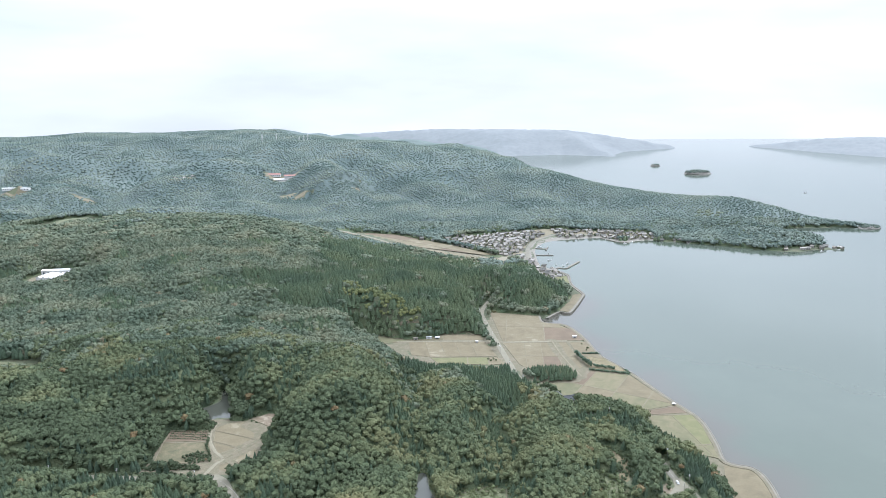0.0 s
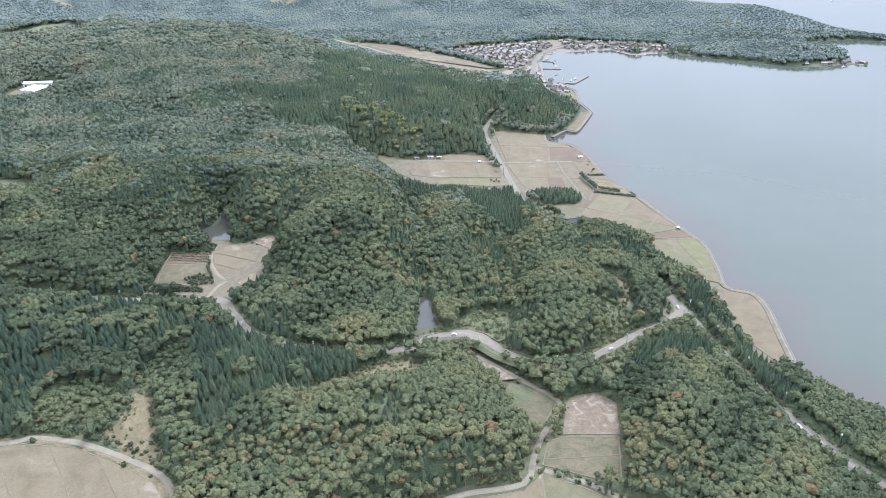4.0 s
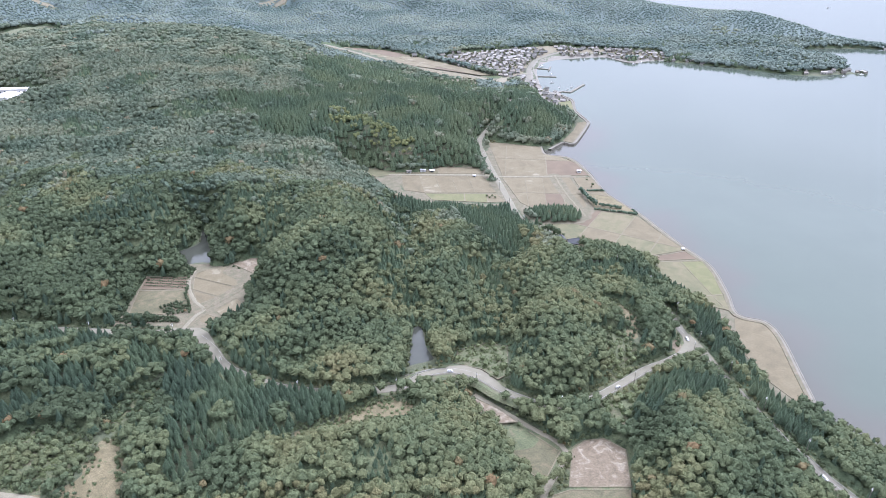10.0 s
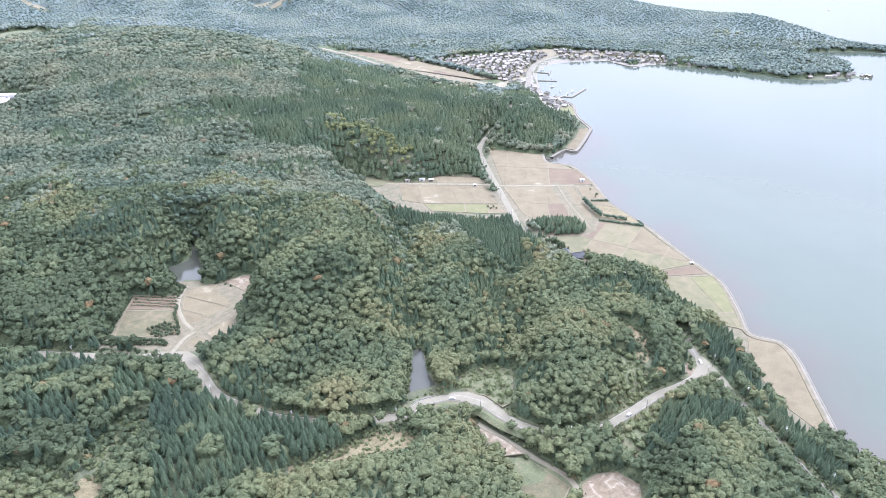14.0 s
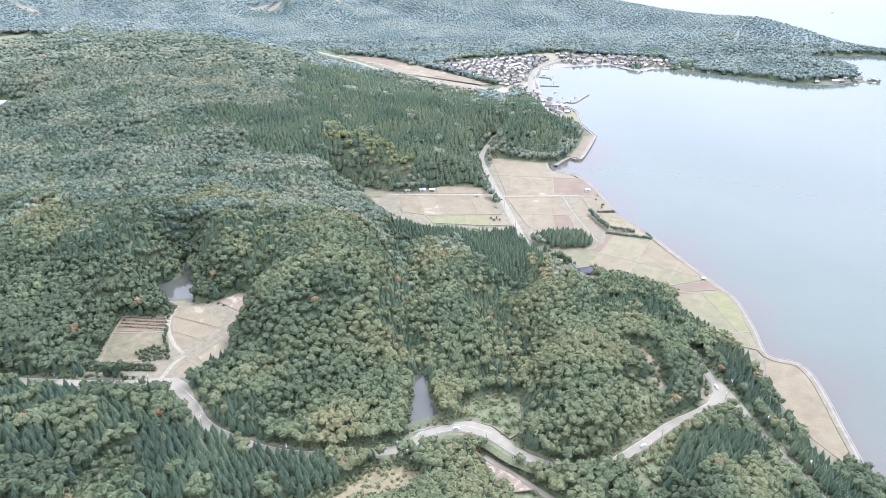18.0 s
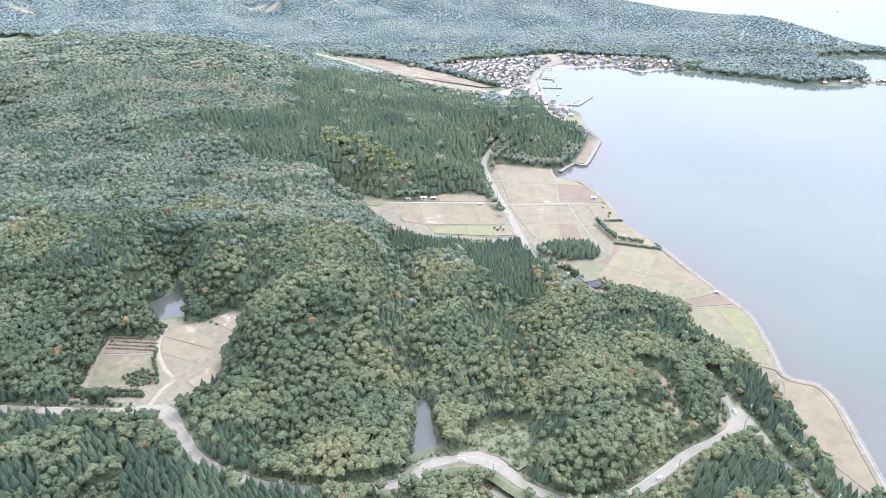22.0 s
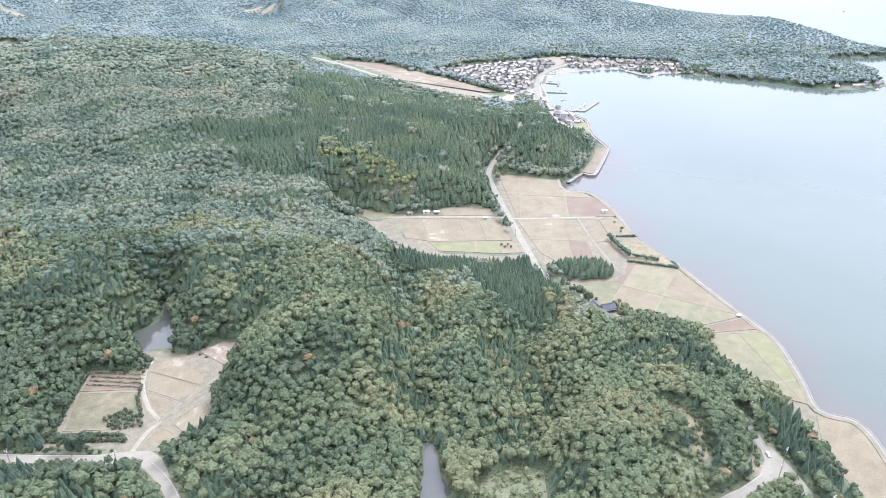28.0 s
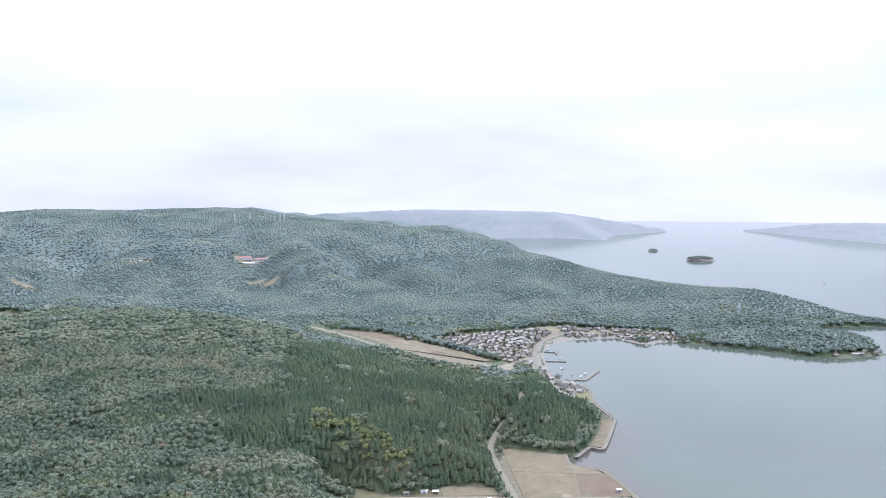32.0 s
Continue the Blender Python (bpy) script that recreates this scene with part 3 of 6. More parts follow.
def mesh_of(name, verts, faces, material, soft=False, tint=None):
    """One mesh from arrays of places and of triangles or quads."""
    me = bpy.data.meshes.new(name)
    verts, faces = np.asarray(verts, np.float32), np.asarray(faces, np.int32)
    n, k = faces.shape
    me.vertices.add(len(verts))
    me.vertices.foreach_set("co", verts.ravel())
    me.loops.add(n * k)
    me.loops.foreach_set("vertex_index", faces.ravel())
    me.polygons.add(n)
    me.polygons.foreach_set("loop_start", np.arange(0, n * k, k, dtype=np.int32))
    me.polygons.foreach_set("use_smooth", np.full(n, soft))
    if tint is not None:
        me.attributes.new("tint", "FLOAT", "POINT").data.foreach_set("value", np.asarray(tint, np.float32))
    me.update(calc_edges=True)
    me.materials.append(material)
    return me


def from_bm(name, bm, material, soft=False):
    bmesh.ops.recalc_face_normals(bm, faces=bm.faces)
    me = bpy.data.meshes.new(name)
    bm.to_mesh(me)
    bm.free()
    me.materials.append(material)
    if soft:
        me.polygons.foreach_set("use_smooth", np.full(len(me.polygons), True))
    return me


def part(name, data, material, parent, label=""):
    """Links a bmesh or a mesh as one part under a thing or a part."""
    if isinstance(data, bmesh.types.BMesh):
        data = from_bm(name, data, material)
    ob = new(name, data)
    ob.parent = parent
    return tagged(ob, label)


def slab(bm, poly, top, bottom):
    """A flat piece with an outline, between two heights."""
    up = [bm.verts.new((x, y, top)) for x, y in poly]
    down = [bm.verts.new((x, y, bottom)) for x, y in poly]
    bm.faces.new(up)
    bm.faces.new(down[::-1])
    n = len(poly)
    for k in range(n):
        bm.faces.new((down[k], down[(k + 1) % n], up[(k + 1) % n], up[k]))


def box(bm, x0, y0, z0, x1, y1, z1, m=None):
    got = bmesh.ops.create_cube(bm, size=1)["verts"]
    place = Matrix.Translation(((x0 + x1) / 2, (y0 + y1) / 2, (z0 + z1) / 2)) @ Matrix.Diagonal((x1 - x0, y1 - y0, z1 - z0, 1))
    bmesh.ops.transform(bm, matrix=m @ place if m else place, verts=got)


def curve_line(line, step=6.0):
    """A polyline rounded off through its points, sampled evenly."""
    pts = np.array(line, float)
    pts = np.vstack([2 * pts[0] - pts[1], pts, 2 * pts[-1] - pts[-2]])
    out = []
    for a, b, c, d in zip(pts, pts[1:], pts[2:], pts[3:]):
        n = max(2, int(np.linalg.norm((c - b)[:2]) / step))
        for u in np.arange(n) / n:
            out.append(0.5 * (2 * b + (c - a) * u + (2 * a - 5 * b + 4 * c - d) * u * u + (3 * b - a - 3 * c + d) * u ** 3))
    out.append(pts[-2])
    return np.array(out)


def sides(line):
    along = np.gradient(line[:, :2], axis=0)
    along /= np.linalg.norm(along, axis=1)[:, None] + 1e-9
    return np.stack([along[:, 1], -along[:, 0]], 1)


def ribbon(name, line, offsets, heights, material):
    """A band swept along a line: a cross-section of offsets to the right and of heights."""
    right = sides(line)
    k = len(offsets)
    verts = np.concatenate([np.c_[line[:, :2] + right * o, line[:, 2] + h][:, None] for o, h in zip(offsets, heights)], 1).reshape(-1, 3)
    n = len(line)
    a = (np.arange(n - 1)[:, None] * k + np.arange(k - 1)[None]).ravel()
    return mesh_of(name, verts, np.stack([a, a + k, a + k + 1, a + 1], 1), material)


# ---- ground, sea, roads ----
i = np.arange(len(XS) * len(YS)).reshape(len(YS), len(XS))
quads = np.stack([i[:-1, :-1], i[:-1, 1:], i[1:, 1:], i[1:, :-1]], -1).reshape(-1, 4)
tagged(new("ground", mesh_of("ground", np.stack([GX, GY, GZ], -1).reshape(-1, 3), quads, GROUND, True)), "wooded coastal ground of grass and leaf litter", "ground", kind="structure")
sx, sy = np.meshgrid(np.concatenate([[-20000.0, -9000, -3000, 0], np.arange(100, 740, 8.0), [1200.0, 9000, 20000]]), np.concatenate([[-20000.0, -3000, -700], np.arange(150, 1120, 8.0), [1500.0, 2500, 9000, 20000]]))
n = np.arange(sx.size).reshape(sx.shape)
# weeds and mud show through the shallow water along the seawall
out = off(sx, sy, LAND) + 14 * swell(sx, sy, 120) + 6 * swell(sx, sy, 50)
shallow = np.clip(np.exp(-(np.maximum(out, 0) / 30) ** 2), 0, 1) * 0.75 * (sy < 1110) * (sx < 720)
tagged(new("sea", mesh_of("sea", np.stack([sx, sy, 0 * sx], -1).reshape(-1, 3), np.stack([n[:-1, :-1], n[:-1, 1:], n[1:, 1:], n[1:, :-1]], -1).reshape(-1, 4), SEA, False, shallow.ravel())), "calm pale grey-blue sea bay with muddy shallows", "water", kind="structure")
for (width, line), name, stuff, label in ((MAIN_ROAD, "road", PALEROAD, "pale asphalt road winding between wooded hills"), (COAST_ROAD, "road", ASPHALT, "asphalt coast road under dense trees"),
                                          (FIELD_ROAD, "road", PALEROAD, "straight pale road across the harvested fields"), (CROSS_TRACK, "track", DIRT, "pale farm track between the fields"),
                                          (VALLEY_ROAD, "road", PALEROAD, "pale road along the valley field to the village"), (BEACH_ROAD, "road", ASPHALT, "wide pale beach road beside the village"),
                                          (SHORE_ROAD, "road", ASPHALT, "narrow shore road behind the village strip"), (SOUTH_TRACK, "track", DIRT, "dirt track beside small valley fields"),
                                          (SIDE_TRACK, "track", DIRT, "dirt track branching between valley fields"), (WEST_TRACK, "track", DIRT, "curving dirt track round brown paddies"),
                                          (FARM_TRACK, "track", DIRT, "grassy farm track beside the round field"), (BANK_TRACK, "track", BUND, "grassy bank path between small fields"), (FIELD_TRACK, "track", PALEBUND, "straight farm track between harvested paddies")):
    w = width / 2
    tagged(new(name, ribbon(name, curve_line(line), (w + 1.2, w, 0, -w, -w - 1.2), (-0.7, 0, 0.06, 0, -0.7), stuff)), label, "road", kind="structure")

for (width, line), label in ((MAIN_ROAD, "weedy verge of the winding road"), (COAST_ROAD, "weedy verge of the coast road")):
    w = width / 2
    for s in (-1, 1):
        across = ((w + 0.8) * s, (w + 3.2) * s, (w + 6.5) * s)
        tagged(new("road_verge", ribbon("road_verge", curve_line(line), across if s < 0 else across, (-0.18, -0.05, -1.6), SCRUB)), label, "grass", kind="structure")
for shape, label in ((LAYBY, "widened asphalt lay-by beside the pond road"), (TURNOUT, "widened pale road bend beside the upland fields"), (JUNCTION, "pale asphalt road junction above the coast")):
    level = near_line(np.array([x for x, _ in shape]), np.array([y for _, y in shape]), MAIN_ROAD[1])[1][:, 0]
    bm = bmesh.new()
    rim = [[bm.verts.new((x, y, z + h)) for (x, y), z in zip(shape, level)] for h in (0.085, -0.9)]
    bm.faces.new(rim[0])
    for k in range(len(shape)):
        bm.faces.new((rim[1][k], rim[1][k - 1], rim[0][k - 1], rim[0][k]))
    bmesh.ops.triangulate(bm, faces=[f for f in bm.faces if len(f.verts) > 4])
    tagged(new("lay_by", from_bm("lay_by", bm, PALEROAD)), label, "road", kind="structure")

# ---- fields ----


def cut(poly, nx, ny, lo, hi):
    """The part of an outline that lies between two lines across the way (nx, ny)."""
    for s, lim in ((1, hi), (-1, -lo)):
        out = []
        for p, q in zip(poly, poly[1:] + poly[:1]):
            dp, dq = lim - s * (p[0] * nx + p[1] * ny), lim - s * (q[0] * nx + q[1] * ny)
            if dp >= 0:
                out.append(p)
            if dp * dq < 0:
                u = dp / (dp - dq)
                out.append((p[0] + u * (q[0] - p[0]), p[1] + u * (q[1] - p[1])))
        poly = out
        if len(poly) < 3:
            return []
    return poly


def inset(poly, by):
    cx, cy = sum(p[0] for p in poly) / len(poly), sum(p[1] for p in poly) / len(poly)
    return [(cx + (x - cx) * max(0.1, 1 - by / max(math.hypot(x - cx, y - cy), 1e-6)), cy + (y - cy) * max(0.1, 1 - by / max(math.hypot(x - cx, y - cy), 1e-6))) for x, y in poly]


def field(poly, z, material, label, rim=0.8, bund=None):
    thing = tagged(new("field"), label, "field", "fields by the bay")
    cx, cy = sum(p[0] for p in poly) / len(poly), sum(p[1] for p in poly) / len(poly)
    thing.location = (cx, cy, z)
    here = [(x - cx, y - cy) for x, y in poly]
    inner, core = inset(here, 0.35), inset(here, rim)
    bm = bmesh.new()
    slab(bm, core, 0.05, -0.8)
    part("soil", bm, material, thing)
    bm = bmesh.new()
    n = len(here)
    rings = [[bm.verts.new((x, y, h)) for x, y in ring] for ring, h in ((here, -0.6), (here, 0.14), (inner, 0.22), (core, 0.2), (core, -0.3))]
    for a, b in zip(rings, rings[1:]):
        for k in range(n):
            bm.faces.new((a[k], a[(k + 1) % n], b[(k + 1) % n], b[k]))
    part("bund", bm, bund or BUND, thing, "raised grassy bund")
    return thing


def block(land, turn, cuts, cross, materials, label, rim=0.9):
    """Fields side by side: an outline cut across one way at the given shares and across the other."""
    z, poly = land
    c, s = math.cos(radians(turn)), math.sin(radians(turn))
    a = [x * c + y * s for x, y in poly]
    b = [-x * s + y * c for x, y in poly]
    k = 0
    for u, v in zip(cuts, cuts[1:]):
        strip = cut(poly, c, s, min(a) + u * (max(a) - min(a)), min(a) + v * (max(a) - min(a)))
        if not strip:
            continue
        for p, q in zip(cross, cross[1:]):
            piece = cut(strip, -s, c, min(b) + p * (max(b) - min(b)), min(b) + q * (max(b) - min(b)))
            if len(piece) >= 3:
                field(piece, z, materials[k % len(materials)], label, rim, PALEBUND if z < 12 or z > 21 else None)
                k += 1


block(NORTH_BLOCK, -6, (0, 0.2, 0.6, 1), (0, 0.5, 1), [SOIL, SOIL, SOIL, SOIL, BROWN, SOIL], "harvested pale brown paddy field beside the bay")
block(MIDDLE_BLOCK, -4, (0, 0.3, 0.52, 0.74, 1), (0, 0.48, 1), [SOIL, SOIL, SOIL, SOIL, BROWN], "harvested brown paddy strip beside the straight road")
block(WEST_BLOCK, 8, (0, 0.22, 0.4, 0.58, 0.77, 1), (0, 1), [SOIL], "harvested paddy field below the cedar wood")
block(WEST_EDGE, 8, (0, 0.42, 0.68, 1), (0, 1), [PALEGREEN, MARSHY, SOIL], "narrow field edge below the cedar wood")
block(WEST_GREEN, 0, (0, 0.5, 0.78, 1), (0, 1), [GREENFIELD, GREENFIELD, SOIL], "green field strip beside the road")
block(SHORE_PLOT, -20, (0, 1), (0, 0.45, 1), [DRYGRASS, SOIL], "dry grassy plot inside clipped hedges")
block(SOUTH_BLOCK, -30, (0, 0.3, 0.55, 0.8, 1), (0, 0.5, 1), [PALEGREEN, BROWN, SOIL, PALEGREEN, PALEGREEN, SOIL, PALEGREEN, SOIL], "yellowish stubble field near the seawall")
block(BROWN_BLOCK, 0, (0, 1), (0, 1), [BROWN], "dark brown ploughed field near the seawall")
block(GREEN_BLOCK, 8, (0, 0.62, 1), (0, 0.28, 1), [PALEGREEN, PALEGREEN, PALEGREEN, GREENFIELD], "green and yellow stubble field beside the seawall")
block(SHORE_BLOCK, 10, (0, 1), (0, 1), [SOIL], "pale brown field corner behind the seawall")
block(TOWN_FIELD, -42, (0, 0.4, 0.7, 1), (0, 0.5, 1), [SOIL, BROWN, SOIL], "brown valley field above the village")
for plot, soil, label in (([(-203, 582), (-196, 589), (-186, 594), (-174, 593), (-152, 585), (-153, 577), (-160, 562), (-161, 559), (-203, 576)], SOIL, "rounded pale brown field among woods"),
                          ([(-202.5, 575), (-161.5, 558), (-167, 550), (-171, 544), (-198, 556)], SOIL, "pale brown field strip among woods"),
                          ([(-197.5, 554.5), (-172, 543), (-177, 532), (-181, 530), (-188, 535)], SOIL, "pale brown field end among woods"),
                          ([(-173, 526), (-160, 544), (-155, 539), (-150, 529), (-154, 524), (-163, 516)], SOIL, "small pale brown field below a grassy bank"),
                          ([(-184, 503), (-182, 515), (-177, 521), (-167, 515), (-164, 501), (-175, 500)], SOIL, "small tan field beside the road bend"),
                          ([(-242, 575), (-209, 576), (-201, 557), (-240, 555)], BROWN, "brown orchard plot with shrub rows"),
                          ([(-240, 553), (-200, 555), (-193, 535), (-197, 529), (-209, 519), (-235, 518)], MARSHY, "olive grassy plot beside the orchard"),
                          ([(-238, 512), (-194, 513), (-189, 505), (-239, 505)], MARSHY, "narrow grass strip above the road")):
    field(plot, 25.0, soil, label, 0.9, PALEBUND)
block(UPPER_FIELD, 0, (0, 1), (0, 1), [PINK], "bare stony field edge beside woods")
block(MARSH, 0, (0, 1), (0, 1), [SCRUB], "bright green reedy marsh beside the pond", 0.8)
block(PINK_FIELD, 5, (0, 1), (0, 1), [PINK], "bare pinkish cleared field with pale stripes")
block(LOWER_FIELD, 5, (0, 1), (0, 0.5, 1), [MARSHY], "wet olive field in the small valley")
block(TRIANGLE_FIELD, 0, (0, 1), (0, 1), [MARSHY], "wet olive triangular field beside the track")
block(ORANGE_FIELD, 0, (0, 1), (0, 1), [PINK], "rusty bare plot beside the hedge")
block(WEST_FIELD, 38, (0, 0.18, 0.36, 0.54, 0.72, 0.86, 1), (0, 1), [SOIL], "smooth brown paddy inside a curving track")
block(SOUTH_FIELD, 0, (0, 0.5, 1), (0, 1), [SOIL, PALEGREEN], "pale brown valley field")
field(YARD[1], YARD[0], DIRT, "pale bare yard below the village", 0.8)
block(QUAY_LAWN, 0, (0, 1), (0, 1), [GREENFIELD], "small green lawn on the quay", 0.8)


def patch(land, material, label, lift=0.35):
    """Open rough ground draped on the hill."""
    _, poly = land
    xs, ys = [p[0] for p in poly], [p[1] for p in poly]
    px, py = np.meshgrid(np.arange(min(xs) - 6, max(xs) + 6, 2.0), np.arange(min(ys) - 6, max(ys) + 6, 2.0))
    d = off(px, py, poly) + 2.5 * swell(px, py, 14)
    z = lie(px, py) + lift - 1.2 * smooth(-2, 4, d)
    n = np.arange(px.size).reshape(px.shape)
    q = np.stack([n[:-1, :-1], n[:-1, 1:], n[1:, 1:], n[1:, :-1]], -1).reshape(-1, 4)
    q = q[(d.ravel()[q] < 4).all(1)]
    tagged(new("rough_grass", mesh_of("rough_grass", np.stack([px, py, z], -1).reshape(-1, 3), q, material, True)), label, "grass", kind="stuff")


patch(PLAIN, BUND, "dry grassy margins between the coastal fields", 0.08)
patch(WEST_APRON, BUND, "grassy strip at the foot of the wooded hill", 0.1)
patch(TOWN, PALEBUND, "bare yards and lanes between village houses", 0.12)
patch((0, [(-215, 1590), (-140, 1500), (-80, 1442), (10, 1392), (80, 1352), (104, 1332), (94, 1305), (60, 1300), (-50, 1375), (-125, 1425), (-200, 1500), (-260, 1570)]), PALEBUND, "dry grass along the valley road", 0.12)
patch((0, [(150, 1290), (172, 1300), (182, 1420), (204, 1485), (236, 1522), (282, 1540), (346, 1552), (372, 1522), (440, 1522), (520, 1490), (515, 1512), (450, 1540), (350, 1568), (285, 1560), (236, 1542), (196, 1490), (170, 1420)]), SAND, "pale sand and gravel behind the beach", 0.14)
patch((0, [(168, 1155), (212, 1150), (219, 1208), (202, 1275), (178, 1305), (162, 1298)]), SAND, "bare gravel strip behind the harbour", 0.14)
patch(SCHOOL, PALEBUND, "bare yard round the white school", 0.12)
patch(HILL_PADDOCK, SCRUB, "small green meadow deep in the woods", 0.2)
patch(SCHOOL_FIELD, DRYGRASS, "tan sports field among woods", 0.15)
patch((0, [(-310, 334), (-253, 347), (-217, 346), (-186, 335), (-158, 321), (-143, 302), (-137, 262), (-150, 262), (-152, 298), (-165, 312), (-190, 326), (-217, 337), (-250, 340), (-300, 326)]), DRYGRASS, "dry verge of the curving track", 0.06)
patch(PLATEAU, BUND, "grassy margins round the upland fields", 0.08)
patch(VALLEY, SCRUB, "grassy margins of the small valley fields", 0.08)
field([(x, y) for x, y in QUAY[1]], QUAY[0], SOIL, "bare gravel apron on the quay", 0.8)
patch(DRY_SLOPE, DRYGRASS, "dry brown grass on a cleared slope")
patch(TAN_SCRUB, DRYGRASS, "tan dry grass clearing beside cedars")
patch(HILL_CUT, DRYGRASS, "bare tan cut on the wooded hill")
patch(HILL_MEADOW, SCRUB, "small green meadow on the wooded hill")
patch(GREEN_SCRUB, SCRUB, "bright green scrub on a slope")
patch(ROAD_SCRUB, SCRUB, "weedy grass strip below the sloping road")
patch(GULLY, SCRUB, "weedy green gully between cedar stands")
patch(ROAD_BANK, PINK, "bare reddish bank at the road junction")

for land, label in ((POND_ONE, "dark still pond among woods"), (POND_TWO, "narrow dark pond beside the road embankment")):
    z, poly = land
    fine = curve_line([(x, y, 0) for x, y in poly + poly[:1]], 3)[:-1]
    bm = bmesh.new()
    slab(bm, [(x, y) for x, y, _ in fine], z + 0.1, z - 1.5)
    tagged(new("pond", from_bm("pond", bm, POND)), label, "pond", kind="structure")

# ---- seawall, quay, piers, beach ----
wall_line = curve_line([(x, y, 0) for x, y in SHORE_FIELDS], 5)
tagged(new("seawall", ribbon("seawall", wall_line, (1.5, 0.5, 0.35, -0.35, -0.45, -2.2, -2.8), (-1.5, 1.9, 3.4, 3.4, 3.12, 3.1, 2.4), CONCRETE)), "pale concrete seawall along the bay", "seawall", kind="structure")
tagged(new("seawall_berm", ribbon("seawall_berm", wall_line, (-2.0, -5.0, -6.0), (3.07, 2.96, 0.5), BUND)), "dry grassy berm behind the seawall", "grass", kind="structure")
quay_line = curve_line([(x, y, 0) for x, y in SHORE_QUAY], 6)
tagged(new("quay_wall", ribbon("quay_wall", quay_line, (1.2, 1.0, -0.6, -0.7, -3.5, -3.8), (-1.5, 2.6, 2.6, 1.9, 1.85, 0.5), CONCRETE)), "concrete quay wall below the headland", "quay", kind="structure")
for line, w in (([(208, 1262), (216, 1268), (227, 1264), (244, 1290), (261, 1317)], 2.2), ([(190, 1440), (214, 1432)], 1.5), ([(186, 1375), (220, 1372)], 1.5), ([(212, 1418), (221, 1452)], 1.2), ([(350, 1546), (380, 1500), (402, 1492)], 1.6)):
    pts = curve_line([(x, y, 0) for x, y in line], 6)
    tagged(new("pier", ribbon("pier", pts, (w, w - 0.05, -w + 0.05, -w), (-1.5, 1.3, 1.3, -1.5), CONCRETE)), "low concrete pier in the harbour", "pier", kind="structure")
beach = curve_line([(x, y, 0) for x, y in SHORE_BEACH], 6)
tagged(new("beach", ribbon("beach", beach, (9, 0, -9, -14), (-0.8, 0.7, 2.2, 1.5), SAND)), "narrow pale sand beach below the village", "beach", kind="structure")

# ---- woods ----
rng = np.random.default_rng(7)


def ball(level):
    bm = bmesh.new()
    if level == 0:
        v = [(1, 0, 0), (-1, 0, 0), (0, 1, 0), (0, -1, 0), (0, 0, 1), (0, 0, -1)]
        f = [(0, 2, 4), (2, 1, 4), (1, 3, 4), (3, 0, 4), (2, 0, 5), (1, 2, 5), (3, 1, 5), (0, 3, 5)]
        bm.free()
        return np.array(v, float), np.array(f)
    bmesh.ops.create_icosphere(bm, subdivisions=level, radius=1)
    v, f = np.array([x.co[:] for x in bm.verts]), np.array([[x.index for x in p.verts] for p in bm.faces])
    bm.free()
    return v, f


def broadleaf(segments, rings, lobes, sprays, size, seed, rough=0.05):
    """A crown of unit radius and height: a dome swelling into lobes, with leaf sprays standing out of it."""
    r = np.random.default_rng(seed)
    mids, wides = [], []
    for k in range(lobes):
        up = 1 - (k + 0.35) / lobes * 1.15
        turn = k * 2.4 + r.uniform(-0.5, 0.5)
        flat = math.sqrt(max(0.0, 1 - up * up))
        mids.append(np.array((flat * math.cos(turn), flat * math.sin(turn), up)) * r.uniform(0.5, 0.66))
        wides.append(r.uniform(0.3, 0.46))

    def reach(d):
        best = 0.62
        for mid, wide in zip(mids, wides):
            along_it = float(d @ mid)
            under = along_it * along_it - float(mid @ mid) + wide * wide
            if under > 0:
                best = max(best, along_it + math.sqrt(under))
        return best * r.uniform(1 - rough, 1 + rough)

    lift, flatten = np.array((0, 0, 0.42)), np.array((1, 1, 0.66))
    top = np.array((0.0, 0.0, 1.0))
    verts = [lift + top * reach(top) * 0.9 * flatten]
    for k in range(rings):
        for q in range(segments):
            polar, turn = 1.9 * (k + 1) / rings + r.uniform(-0.08, 0.08), 6.2832 * (q + 0.5 * (k % 2) + r.uniform(-0.15, 0.15)) / segments
            d = np.array((math.sin(polar) * math.cos(turn), math.sin(polar) * math.sin(turn), math.cos(polar)))
            verts.append(lift + d * reach(d) * 0.9 * flatten)
    faces = [(0, 1 + q, 1 + (q + 1) % segments) for q in range(segments)]
    for k in range(rings - 1):
        for q in range(segments):
            u, v = 1 + k * segments + q, 1 + k * segments + (q + 1) % segments
            faces += [(u, u + segments, v), (v, u + segments, v + segments)]
    n = len(verts)
    for _ in range(sprays):
        d = r.normal(size=3) + (0, 0, 0.6)
        d /= np.linalg.norm(d)
        at = lift + d * reach(d) * flatten * r.uniform(0.9, 1.03)
        face = d + (0, 0, 0.15) + r.normal(size=3) * 0.5
        across = np.cross(face, r.normal(size=3))
        across /= np.linalg.norm(across)
        other = np.cross(face / np.linalg.norm(face), across)
        verts += [at + size * r.uniform(0.6, 1.3) * (across * math.cos(w) + other * math.sin(w)) for w in (0.0, 2.1, 4.2)]
        faces.append((n, n + 1, n + 2))
        n += 3
    return np.array(verts), np.array(faces)


